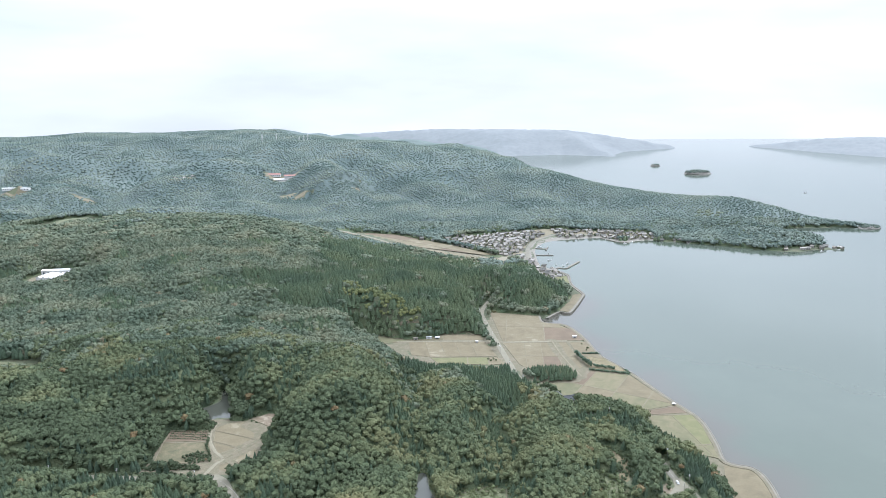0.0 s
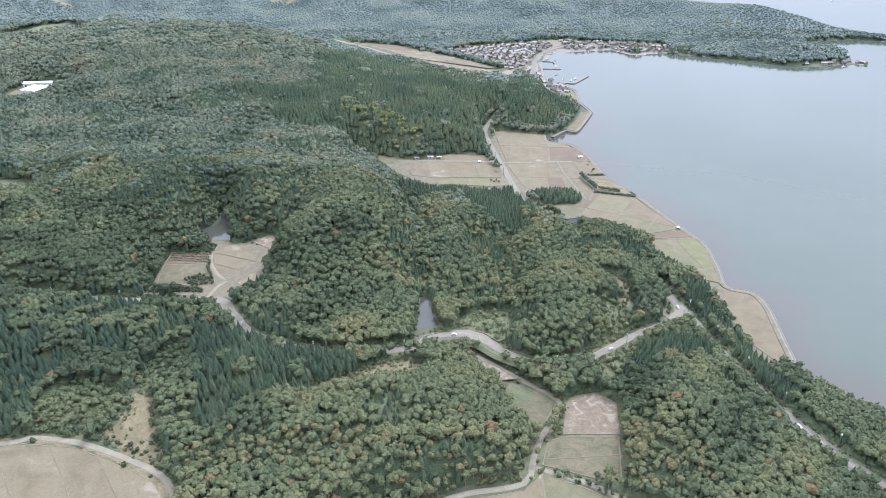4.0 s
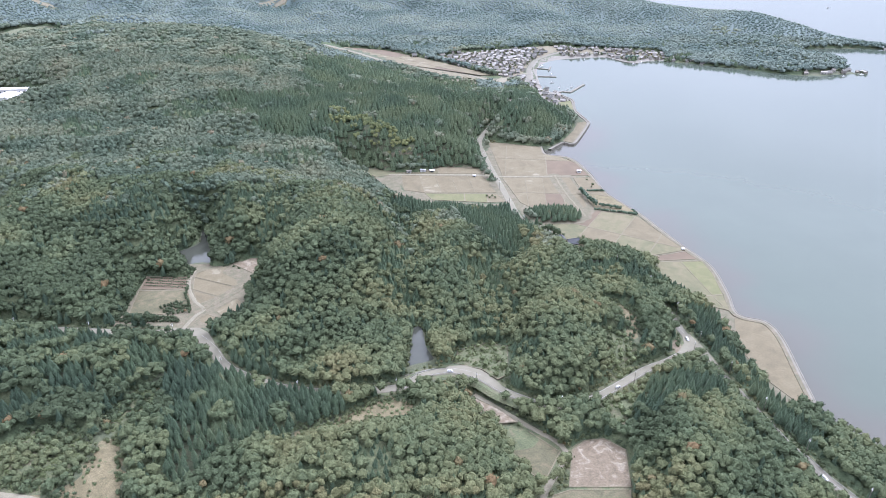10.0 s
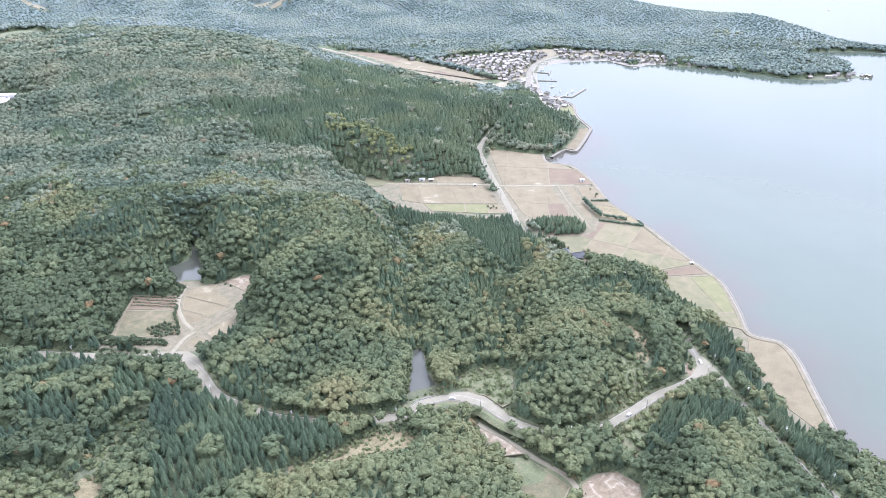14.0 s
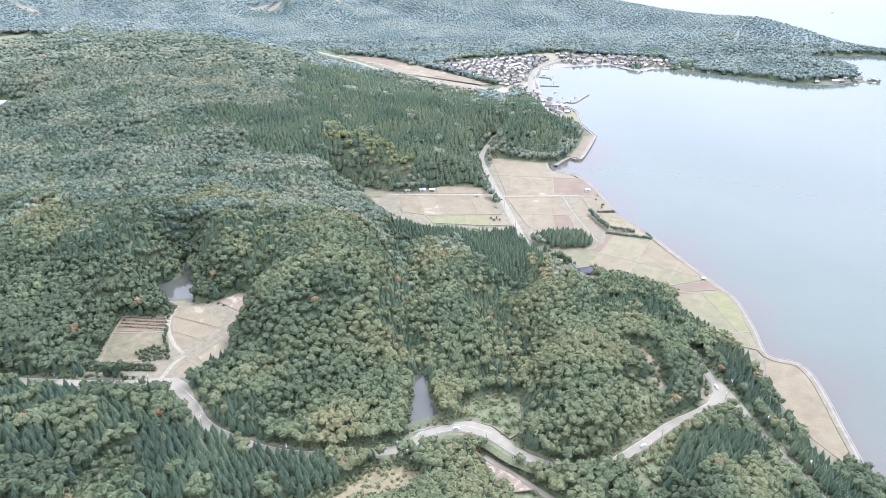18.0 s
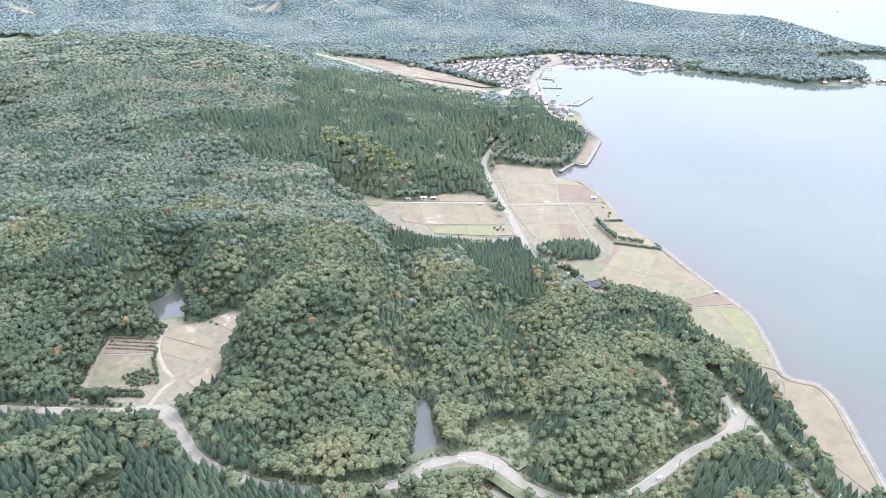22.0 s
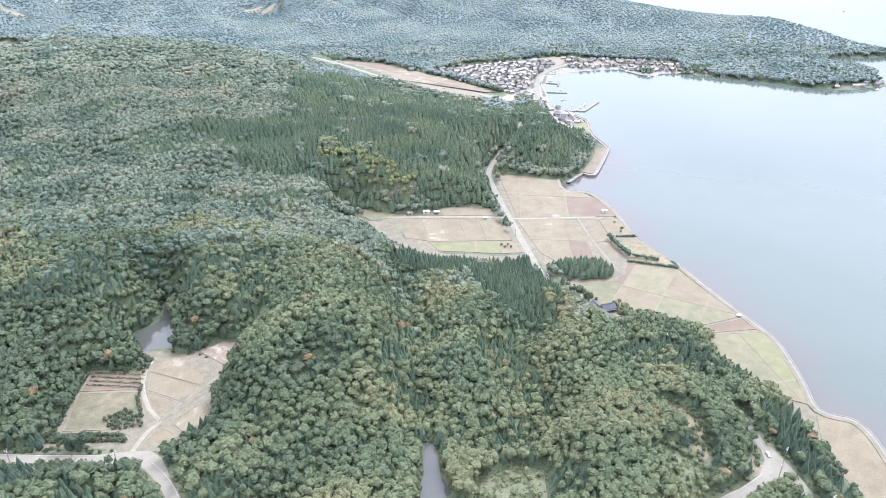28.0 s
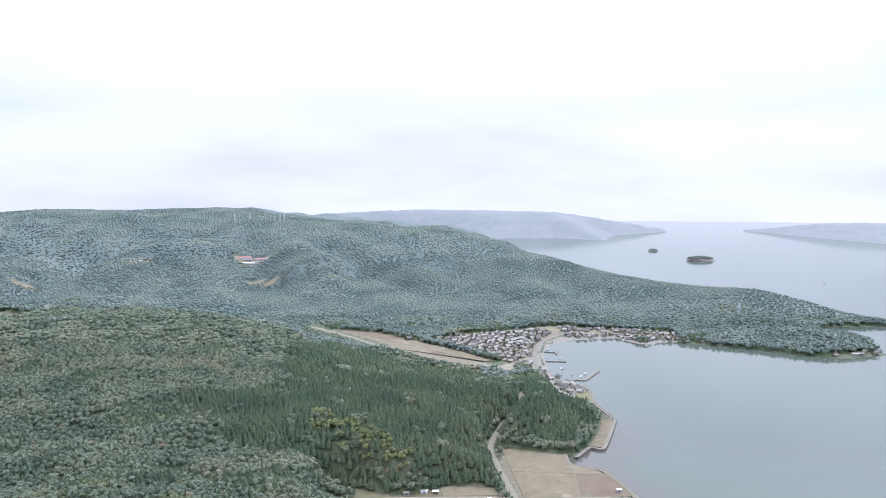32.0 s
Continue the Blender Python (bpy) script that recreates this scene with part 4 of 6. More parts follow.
def conifer(rows, sprays, size, seed):
    """A cedar of unit radius and height: drooping sprays in rows up a cone, and a core behind them."""
    r = np.random.default_rng(seed)
    core = [(w * math.cos(1.2566 * k), w * math.sin(1.2566 * k), h) for w, h in ((0.74, 0.14), (0.6, 0.5)) for k in range(5)]
    sides_of = [(k, (k + 1) % 5, 5 + (k + 1) % 5) for k in range(5)] + [(k, 5 + (k + 1) % 5, 5 + k) for k in range(5)] + [(5 + k, 5 + (k + 1) % 5, 10) for k in range(5)]
    verts, faces, n = [np.array(core + [(0, 0, 0.95)])], [np.array(sides_of)], 11
    for k in range(rows):
        up = (k + 0.5) / rows
        wide = (1 - up ** 1.5) ** 0.85
        count = max(3, round(sprays * (0.35 + 0.65 * wide)))
        for q in range(count):
            turn = 6.283 * (q + r.uniform(-0.3, 0.3)) / count + k * 0.9
            out = np.array((math.cos(turn), math.sin(turn), 0.0))
            reach = wide * r.uniform(0.8, 1.12)
            tip = out * reach + (0, 0, 0.14 + 0.82 * up - 0.035 + r.uniform(-0.02, 0.02))
            side = np.array((-out[1], out[0], 0.0)) * size * r.uniform(0.75, 1.25) * (0.5 + 0.5 * wide)
            root = out * reach * 0.35 + (0, 0, tip[2] + 0.5 * size * r.uniform(0.5, 0.9) * (0.5 + 0.5 * wide) * 0.6)
            verts.append(np.array([tip * 1.0, root + side, root - side]))
            faces.append(np.array([(n, n + 1, n + 2)]))
            n += 3
    verts.append(np.array([(0.1, 0, 0.84), (-0.06, 0.09, 0.84), (-0.06, -0.09, 0.84), (0, 0, 1.0)]))
    faces.append(np.array([(n, n + 1, n + 3), (n + 1, n + 2, n + 3), (n + 2, n, n + 3)]))
    return np.concatenate(verts), np.concatenate(faces)


def wood(name, label, at, radius, tall, shapes, material, soft, patches=0.26, size=75, each=0.17, deep=1.45):
    """Many trees in one mesh: places, crown radii and heights, each with a turn and a share of colour of its own."""
    if not len(at):
        return
    kind = rng.integers(0, len(shapes), len(at))
    turn = rng.uniform(0, 6.28, len(at))
    pointed = material is CEDAR
    # cedars past y 750 get a paler hue, haze painted into their colour
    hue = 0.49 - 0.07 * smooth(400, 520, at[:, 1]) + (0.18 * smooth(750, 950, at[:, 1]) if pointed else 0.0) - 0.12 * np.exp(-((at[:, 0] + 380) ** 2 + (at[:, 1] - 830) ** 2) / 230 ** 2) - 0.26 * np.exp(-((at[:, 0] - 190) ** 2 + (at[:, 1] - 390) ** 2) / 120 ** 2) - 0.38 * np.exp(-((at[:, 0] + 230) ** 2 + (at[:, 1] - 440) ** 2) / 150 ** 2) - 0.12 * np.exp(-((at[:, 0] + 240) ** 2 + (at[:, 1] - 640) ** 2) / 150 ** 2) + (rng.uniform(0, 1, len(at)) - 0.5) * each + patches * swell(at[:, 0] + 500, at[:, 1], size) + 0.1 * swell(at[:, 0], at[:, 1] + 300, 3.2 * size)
    hue = np.clip(np.where(rng.uniform(0, 1, len(at)) < 0.008, rng.uniform(0.84, 0.97, len(at)), np.clip(hue, 0, 0.82)), 0, 0.999)
    ground = lie(at[:, 0], at[:, 1])
    verts, faces, tints, base = [], [], [], 0
    for k, (v, f) in enumerate(shapes):
        m = np.flatnonzero(kind == k)
        if not len(m):
            continue
        c, s = np.cos(turn[m])[:, None], np.sin(turn[m])[:, None]
        lean = rng.uniform(0.84, 1.26, (len(m), 2))
        x = (v[None, :, 0] * c - v[None, :, 1] * s) * radius[m, None] * lean[:, :1] + at[m, 0, None]
        y = (v[None, :, 0] * s + v[None, :, 1] * c) * radius[m, None] * lean[:, 1:] + at[m, 1, None]
        z = v[None, :, 2] * tall[m, None] + ground[m, None] if pointed else ground[m, None] + tall[m, None] + (v[None, :, 2] - 1) * radius[m, None] * deep
        verts.append(np.stack([x, y, z], -1).reshape(-1, 3))
        faces.append((f[None] + (np.arange(len(m)) * len(v))[:, None, None] + base).reshape(-1, 3))
        tints.append(np.repeat(hue[m], len(v)))
        base += len(m) * len(v)
    tagged(new(name, mesh_of(name, np.concatenate(verts), np.concatenate(faces), material, material is not CEDAR and shapes is not NEAR_LEAF and shapes is not MID_LEAF, np.concatenate(tints))), label, "woods", kind="stuff")


def scatter(x0, x1, y0, y1, step):
    """Uneven places about one step apart."""
    px, py = np.meshgrid(np.arange(x0, x1, step), np.arange(y0, y1, step * 0.9))
    px = px + (np.arange(px.shape[0]) % 2)[:, None] * step / 2
    p = np.stack([px, py], -1).reshape(-1, 2)
    return p + rng.uniform(-0.36, 0.36, p.shape) * step


def wooded(p, gap=2.5):
    """Those of the places that lie in woods, clear of fields, roads and water."""
    x, y = p[:, 0], p[:, 1]
    keep = off(x, y, LAND) < -6
    for _, poly in OPEN + LOOSE:
        keep &= off(x, y, poly) > gap
    for width, line in ROADS:
        dense = (x > -142) & (x < -54) & (y < 470) | (x > 52) & (x < 94) & (y < 436)
        near = near_line(x, y, line)[0]
        if line is MAIN_ROAD[1]:
            keep &= (off(x, y, LAYBY) > 3) & (off(x, y, TURNOUT) > 2) & (off(x, y, JUNCTION) > 1.5)
        keep &= near > width / 2 + np.where(dense, 0.8, gap + 0.8) * (np.where(y > 545, -3, 1) if line is COAST_ROAD[1] else np.where((y > 1060) & (y < 1086) | (y > 1142), -3, np.where(y > 1030, 0.6, 1)) if line is FIELD_ROAD[1] else 1)
        if line is MAIN_ROAD[1]:
            # mown verge on the lower side of the western stretch
            keep &= ~((x > -262) & (x < -196) & (y > 479) & (y < 497) & (near < 12 + 3 * swell(x, y, 14)))
            keep &= ~(((x < -165) & (y < 505) | (x > -30) & ((x < 50) | (x > 96))) & (near < 6.8))
        if line is VALLEY_ROAD[1]:
            keep &= near > 24
        if line is COAST_ROAD[1]:
            keep &= ~((y < 400) & (near < 9))
    for poly in CLEARED:
        keep &= ~inside(x, y, poly)
    return p[keep]


def in_stand(p):
    """Whether places lie in a planted cedar stand."""
    x, y = p[:, 0], p[:, 1]
    stand = np.min([off(x, y, poly) for poly in CEDARS], axis=0) + 9 * swell(x, y, 60) < 0
    mixed = inside(x, y, CEDARS[1])
    return stand & (swell(x + 70, y + 20, 34) > np.where(mixed, 0.1, -0.75))


def is_cedar(p):
    x, y = p[:, 0], p[:, 1]
    some = (swell(x + 300, y + 50, 130) > 0.75) & (rng.uniform(0, 1, len(x)) < 0.75)
    stray = rng.uniform(0, 1, len(x)) < np.where(y < 700, 0.16, 0.1)
    gully = np.min([near_line(x, y, line)[0] for _, _, line in RAVINES[1:4]], axis=0) < 15
    return some | stray | gully & (rng.uniform(0, 1, len(x)) < 0.55)


CLEARED = [[(228, 440), (256, 442), (268, 540), (262, 560), (256, 640), (226, 720), (190, 815), (176, 920), (140, 945), (142, 968), (72, 988), (62, 950), (64, 880), (76, 790), (104, 716), (130, 672), (200, 648), (224, 560)],
           [(168, 990), (195, 1040), (205, 1080), (200, 1200), (190, 1290), (235, 1270), (235, 1000)],
           [(-205, 590), (-225, 600), (-200, 605), (-196, 594)], [(-212, 500), (-160, 500), (-150, 560), (-200, 600), (-208, 560)],
           [(150, 1290), (190, 1290), (240, 1510), (300, 1530), (470, 1515), (470, 1560), (250, 1590), (170, 1420)],
           [(-120, 1450), (-40, 1405), (60, 1345), (95, 1305), (60, 1300), (-50, 1375), (-125, 1425)],
           [(110, 668), (120, 654), (142, 652), (150, 672), (142, 694), (120, 702)],
           [(132, 1100), (158, 1100), (158, 1128), (134, 1128)],
           [(-26, 452), (-4, 462), (50, 452), (10, 446), (-20, 436)],
           [(690, 1380), (846, 1402), (848, 1436), (800, 1440), (740, 1424), (695, 1412)]]

CLEARED += [[(-186, 443), (-199, 426), (-199, 408), (-204, 390), (-203, 376), (-192, 390), (-185, 404), (-178, 421)]]
CLEARED += [[(166, 1150), (216, 1146), (224, 1210), (206, 1280), (180, 1310), (160, 1300)]]
CLEARINGS = ((-725, 1330, 78, 44, "green felled slope among far woods"), (-480, 2160, 34, 26, "pale terraced clearing on the far hill"), (-430, 2110, 26, 20, "pale terraced clearing on the far hill"), (-1030, 2010, 34, 16, "pale field among far woods"),
             (-40, 1730, 22, 16, "pale felled patch on the hillside"), (-250, 2130, 34, 12, "pale felled strip on the hillside"), (310, 1800, 22, 9, "pale cutting on the hillside"),
             (-545, 2425, 70, 34, "pale yard round the hillside lodge"), (-800, 2155, 36, 24, "pale yards of the hill hamlet"), (-1230, 1992, 60, 22, "pale yard of the far sheds"))
CLEARED += [[(x + 1.1 * w * math.cos(a), y + 1.25 * d * math.sin(a)) for a in np.linspace(0, 5.9, 14)] for x, y, w, d, _ in CLEARINGS]

NEAR_LEAF = [broadleaf(9, 4, 11, 46, 0.2, s, 0.13) for s in range(8)]
MID_LEAF = [broadleaf(7, 3, 8, 30, 0.25, s + 20, 0.12) for s in range(8)]
MORE_LEAF = [broadleaf(6, 2, 6, 18, 0.31, s + 30) for s in range(8)]
FAR_LEAF = [broadleaf(5, 2, 5, 8, 0.35, s + 40) for s in range(8)]
HILL_LEAF = [broadleaf(5, 2, 4, 0, 0.36, s + 60) for s in range(8)]
BUSH_LEAF = [broadleaf(6, 2, 5, 22, 0.3, s + 80) for s in range(8)]
NEAR_CEDAR = [conifer(9, 11, 0.23, s) for s in range(5)]
MID_CEDAR = [conifer(6, 9, 0.3, s + 20) for s in range(5)]
LOW_CEDAR = [conifer(4, 7, 0.42, s + 30) for s in range(5)]
FAR_CEDAR = [conifer(3, 5, 0.5, s + 40) for s in range(5)]


def tree(name, shape, material, soft, radius, tall, label, group):
    """One tree of its own with a trunk and a crown."""
    v, f = shape
    thing = tagged(new(name), label, "tree", group)
    bm = bmesh.new()
    bmesh.ops.create_cone(bm, segments=7, radius1=0.28, radius2=0.1, depth=tall * 0.75, matrix=Matrix.Translation((0, 0, tall * 0.375 - 0.4)))
    for k in range(4):
        m = Matrix.Translation((0, 0, tall * (0.4 + 0.07 * k))) @ Matrix.Rotation(1.7 * k, 4, "Z") @ Matrix.Rotation(0.9, 4, "Y") @ Matrix.Translation((0, 0, radius * 0.3))
        bmesh.ops.create_cone(bm, segments=5, radius1=0.11, radius2=0.04, depth=radius * 0.7, matrix=m)
    part("trunk", bm, BARK, thing)
    crown = part("crown", mesh_of("crown", v * (radius, radius, tall) if material is CEDAR else (v - (0, 0, 1)) * (radius, radius, radius * 1.45) + (0, 0, tall), f, material, False, np.full(len(v), 0.25)), material, thing)
    crown.data.attributes.new("lone", "FLOAT", "POINT").data.foreach_set("value", np.full(len(v), 0.5, np.float32))
    return thing


for y0, y1, x0, x1, step, leaves, cedars, soft in ((268, 560, -400, 330, 4.1, NEAR_LEAF, NEAR_CEDAR, True), (560, 800, -560, 330, 4.6, MID_LEAF, MID_CEDAR, True),
                                                   (800, 1150, -900, 300, 5.5, MORE_LEAF, LOW_CEDAR, True), (1150, 1700, -1250, 1050, 7.6, FAR_LEAF, FAR_CEDAR, True)):
    p = wooded(scatter(x0, x1, y0, y1, step))
    p = p[np.abs(p[:, 0]) < 0.61 * p[:, 1] + 100]
    cedar = is_cedar(p)
    planted = wooded(scatter(x0, x1, y0, y1, max(4.5, 1.02 * step)), 1.5)
    planted = planted[in_stand(planted)]
    loose = p[cedar & ~in_stand(p)]
    bamboo = inside(p[:, 0], p[:, 1], BAMBOO_WOODS) & (swell(p[:, 0], p[:, 1], 26) > -0.1)
    leafy, canes = p[~cedar & ~bamboo & ~in_stand(p)], p[bamboo]
    pointed = np.concatenate([loose, planted])
    pointed = pointed[~(inside(pointed[:, 0], pointed[:, 1], BAMBOO_WOODS) & (swell(pointed[:, 0], pointed[:, 1], 26) > -0.1))]
    if y0 == 268:
        # the nearest trees stand as things of their own
        for name, kind, shapes, mat, sizes, label, group in (("broadleaf_tree", "leafy", NEAR_LEAF, BROADLEAF, (3.2, 10.6), "broadleaf tree with a rounded green crown in mixed woods", "broadleaf trees of the near woods"),
                                                             ("cedar_tree", "pointed", NEAR_CEDAR, CEDAR, (2.7, 11.4), "dark green pointed cedar in a dense stand", "cedars of the near woods")):
            q = leafy if kind == "leafy" else pointed
            mine = np.flatnonzero((q[:, 0] > -150) & (q[:, 0] < 150) & (q[:, 1] > 312))
            mine = mine[np.argsort(q[mine, 1])][:300]
            first = [tree(name, s, mat, False, *sizes, label, group) for s in shapes]
            for k, n in enumerate(mine):
                x, y = q[n]
                big = rng.uniform(0.68, 1.15)
                m = pose(x, y, ground_at(x, y), 0, 0, rng.uniform(0, 360))
                if k < len(first):
                    first[k].matrix_basis = m
                else:
                    ob = copy_thing(first[k % len(first)], m)
                    ob.scale = (big * rng.uniform(0.85, 1.1), big * rng.uniform(0.85, 1.1), big * rng.uniform(0.9, 1.1))
            q = np.delete(q, mine, 0)
            if kind == "leafy":
                leafy = q
            else:
                pointed = q
    far = y0 >= 1150
    big = step / 4.85
    if far:
        # the far slopes' woods take the green with distance haze in its colour
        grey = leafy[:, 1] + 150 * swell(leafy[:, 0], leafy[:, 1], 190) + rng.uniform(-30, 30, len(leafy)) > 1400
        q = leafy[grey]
        wood("hill_woods", "woods on the slopes round the village, hazed grey-green", q, (2.8 + 2.9 * rng.uniform(0, 1, len(q))) * big, rng.uniform(9.8, 11.9, len(q)), leaves, HAZED_WOOD, False, 0.3, 120, 0.08, 1.0)
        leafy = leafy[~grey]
    mixed = leafy
    # with distance more trees take the haze-cooled green
    cool = 0.5 + 0.3 * swell(mixed[:, 0], mixed[:, 1], 70) + rng.uniform(-0.2, 0.2, len(mixed)) < smooth(480, 950, mixed[:, 1]) * 1.3 - 0.15
    for leafy, foliage, label in ((mixed[~cool], BROADLEAF, "dense mixed broadleaf woods with autumn tints"), (mixed[cool], HAZED_LEAF, "dense evergreen broadleaf woods")):
        n = len(leafy)
        wood("broadleaf_woods", label, leafy, (2.8 + 2.9 * rng.uniform(0, 1, n) ** 1.3) * big, rng.uniform(9.8, 11.9, n), leaves, foliage, False, 0.26, 75, 0.17 if not far else 0.12, 1.0 if far else 1.45)
    n = len(pointed)
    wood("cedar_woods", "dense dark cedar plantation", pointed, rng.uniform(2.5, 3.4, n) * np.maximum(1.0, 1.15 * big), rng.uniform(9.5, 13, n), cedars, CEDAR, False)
    n = len(canes)
    wood("bamboo_woods", "yellowish bamboo thicket among cedars", canes, rng.uniform(2.9, 3.9, n), rng.uniform(9, 12.5, n), leaves, BAMBOO, False)

p = wooded(np.concatenate([scatter(-1500, 1050, 1700, 2300, 9.2), scatter(-2900, 1050, 2300, 3950, 12.6)]), 3)
p = p[np.abs(p[:, 0]) < 0.61 * p[:, 1] + 100]
back = (p[:, 1] > np.interp(p[:, 0], [c[0] for c in CREST], [c[1] for c in CREST]) + 260)
p = p[~back]
n = len(p)
green = p[:, 1] + 150 * swell(p[:, 0], p[:, 1], 190) + rng.uniform(-30, 30, n) < 1600
q = p[green]
# lower slopes: broadleaf in the haze-cooled green
wood("broadleaf_woods", "mixed woods on the lower hill slopes", q, 6.0 * rng.uniform(0.8, 1.25, len(q)), rng.uniform(8.5, 11.5, len(q)), HILL_LEAF, HAZED_LEAF, False, 0.26, 160, 0.12, 0.95)
p = p[~green]
n = len(p)
wood("hill_woods", "hazy grey-green woods on the far hills", p, np.where(p[:, 1] < 2300, 5.6, 7.6) * rng.uniform(0.8, 1.2, n), rng.uniform(9.0, 10.6, n), HILL_LEAF, HAZED_WOOD, False, 0.46, 210, 0.06, 0.95)

for x0, x1, y0, y1, step, shapes in ((-230, 230, -60, 268, 6.4, FAR_LEAF), (-420, -230, -120, 268, 7.5, HILL_LEAF), (230, 480, -120, 268, 7.5, HILL_LEAF), (-230, 230, -260, -60, 8.5, HILL_LEAF)):
    p = wooded(scatter(x0, x1, y0, y1, step))
    n = len(p)
    wood("broadleaf_woods", "dense mixed broadleaf woods behind the fields", p, (2.7 + 2.6 * rng.uniform(0, 1, n)) * step / 5.4, rng.uniform(9, 12, n), shapes, BROADLEAF, False)

# the closed canopy's lower storey, which fills the gaps between the crowns and sinks to the ground at the edges


def understorey(x0, x1, y0, y1, step, tall, reach, material, label):
    px, py = np.meshgrid(np.arange(x0, x1 + step, step), np.arange(y0, y1 + step, step))
    clear = np.minimum(-off(px, py, LAND) - 6, 400)
    for _, poly in OPEN + LOOSE:
        clear = np.minimum(clear, off(px, py, poly))
    for poly in CLEARED + [LAYBY, TURNOUT, JUNCTION]:
        clear = np.minimum(clear, off(px, py, poly))
    for width, line in ROADS:
        clear = np.minimum(clear, near_line(px, py, line)[0] - width / 2 - 2)
    stand = in_stand(np.stack([px, py], -1).reshape(-1, 2)).reshape(px.shape)
    z = lie(px, py) - 0.6 + (tall + 0.8 * swell(px, py, 5 * step)) * smooth(1.0, reach, clear) * np.where(stand, 0.1, 1.0)
    n = np.arange(px.size).reshape(px.shape)
    q = np.stack([n[:-1, :-1], n[:-1, 1:], n[1:, 1:], n[1:, :-1]], -1).reshape(-1, 4)
    q = q[(clear.ravel()[q] > 0.5).any(1) & (np.abs(px.ravel()[q]) < 0.72 * py.ravel()[q] + 130).all(1)]
    tagged(new("understorey", mesh_of("understorey", np.stack([px, py, z], -1).reshape(-1, 3), q, material, True)), label, "woods", kind="stuff")


understorey(-400, 330, 268, 800, 4.0, 5.4, 7.0, UNDERSTOREY, "leafy lower storey of the mixed woods")
understorey(-900, 330, 800, 1150, 6.0, 6.4, 9.0, UNDERSTOREY, "leafy lower storey of the cedar woods")
understorey(-1250, 1050, 1150, 1700, 10.0, 6.2, 14.0, UNDERSTOREY, "leafy lower storey of the hill foot")
understorey(-2900, 1050, 1700, 3950, 18.0, 6.4, 22.0, HAZED_COVER, "hazed grey-green lower storey of the hill woods")

# shrubs at the edges of roads and clearings
q = scatter(-330, 300, 290, 700, 3.4)
x, y = q[:, 0], q[:, 1]
edge = np.min([near_line(x, y, line)[0] - w / 2 for w, line in (MAIN_ROAD, SOUTH_TRACK, COAST_ROAD, WEST_TRACK)], axis=0)
rough = np.min([off(x, y, poly) for _, poly in (MARSH, ROAD_SCRUB, DRY_SLOPE, TAN_SCRUB, HILL_MEADOW, GREEN_SCRUB, GULLY, HILL_CUT, POND_ONE, POND_TWO)], axis=0)
open_d = np.min([off(x, y, poly) for _, poly in OPEN], axis=0)
keep = ((edge > 1.6) & (edge < 8) & (open_d > 1.0) | (np.abs(rough - 1) < 5) & (open_d > 0.3) | (open_d > 1.2) & (open_d < 6)) & (edge > 1.6) & (rng.uniform(0, 1, len(q)) < 0.8)
for poly in CLEARED:
    keep &= ~inside(x, y, poly)
for poly in (LAYBY, TURNOUT, JUNCTION):
    keep &= off(x, y, poly) > 1.5
q = q[keep & (off(x, y, LAND) < -4)]
wood("shrubs", "low leafy shrubs along road edges", q, rng.uniform(1.2, 2.4, len(q)), rng.uniform(1.4, 3.6, len(q)) * np.where(np.min([near_line(q[:, 0], q[:, 1], line)[0] for _, line in (MAIN_ROAD, COAST_ROAD)], axis=0) < 8, 0.75, 1), BUSH_LEAF, BROADLEAF, False)

# ---- far land across the water ----


def far_land(name, poly, tall, label):
    xs, ys = [p[0] for p in poly], [p[1] for p in poly]
    step = max((max(xs) - min(xs)) / 90, 4)
    px, py = np.meshgrid(np.arange(min(xs) - step, max(xs) + 2 * step, step), np.arange(min(ys) - step, max(ys) + 2 * step, step))
    d = -off(px, py, poly)
    reach = max(-off(px, py, poly).min(), d.max())
    z = tall * smooth(-5, reach * 0.9, d) ** 0.6 * (0.85 + 0.25 * swell(px, py, max(xs) - min(xs))) + rng.uniform(0, 6, px.shape) * (tall > 15)
    z = np.where(d < 0, -3, z)
    k = np.arange(px.size).reshape(px.shape)
    q = np.stack([k[:-1, :-1], k[:-1, 1:], k[1:, 1:], k[1:, :-1]], -1).reshape(-1, 4)
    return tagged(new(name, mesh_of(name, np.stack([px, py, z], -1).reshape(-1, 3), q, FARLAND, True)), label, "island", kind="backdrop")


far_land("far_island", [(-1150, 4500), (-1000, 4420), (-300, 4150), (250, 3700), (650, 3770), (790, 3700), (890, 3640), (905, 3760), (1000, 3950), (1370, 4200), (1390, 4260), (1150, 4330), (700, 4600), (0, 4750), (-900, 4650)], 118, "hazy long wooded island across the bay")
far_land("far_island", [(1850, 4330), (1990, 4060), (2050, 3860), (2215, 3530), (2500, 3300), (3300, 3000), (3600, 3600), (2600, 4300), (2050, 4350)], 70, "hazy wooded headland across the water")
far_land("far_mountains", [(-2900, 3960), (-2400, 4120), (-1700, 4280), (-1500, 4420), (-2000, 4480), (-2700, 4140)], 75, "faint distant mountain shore")


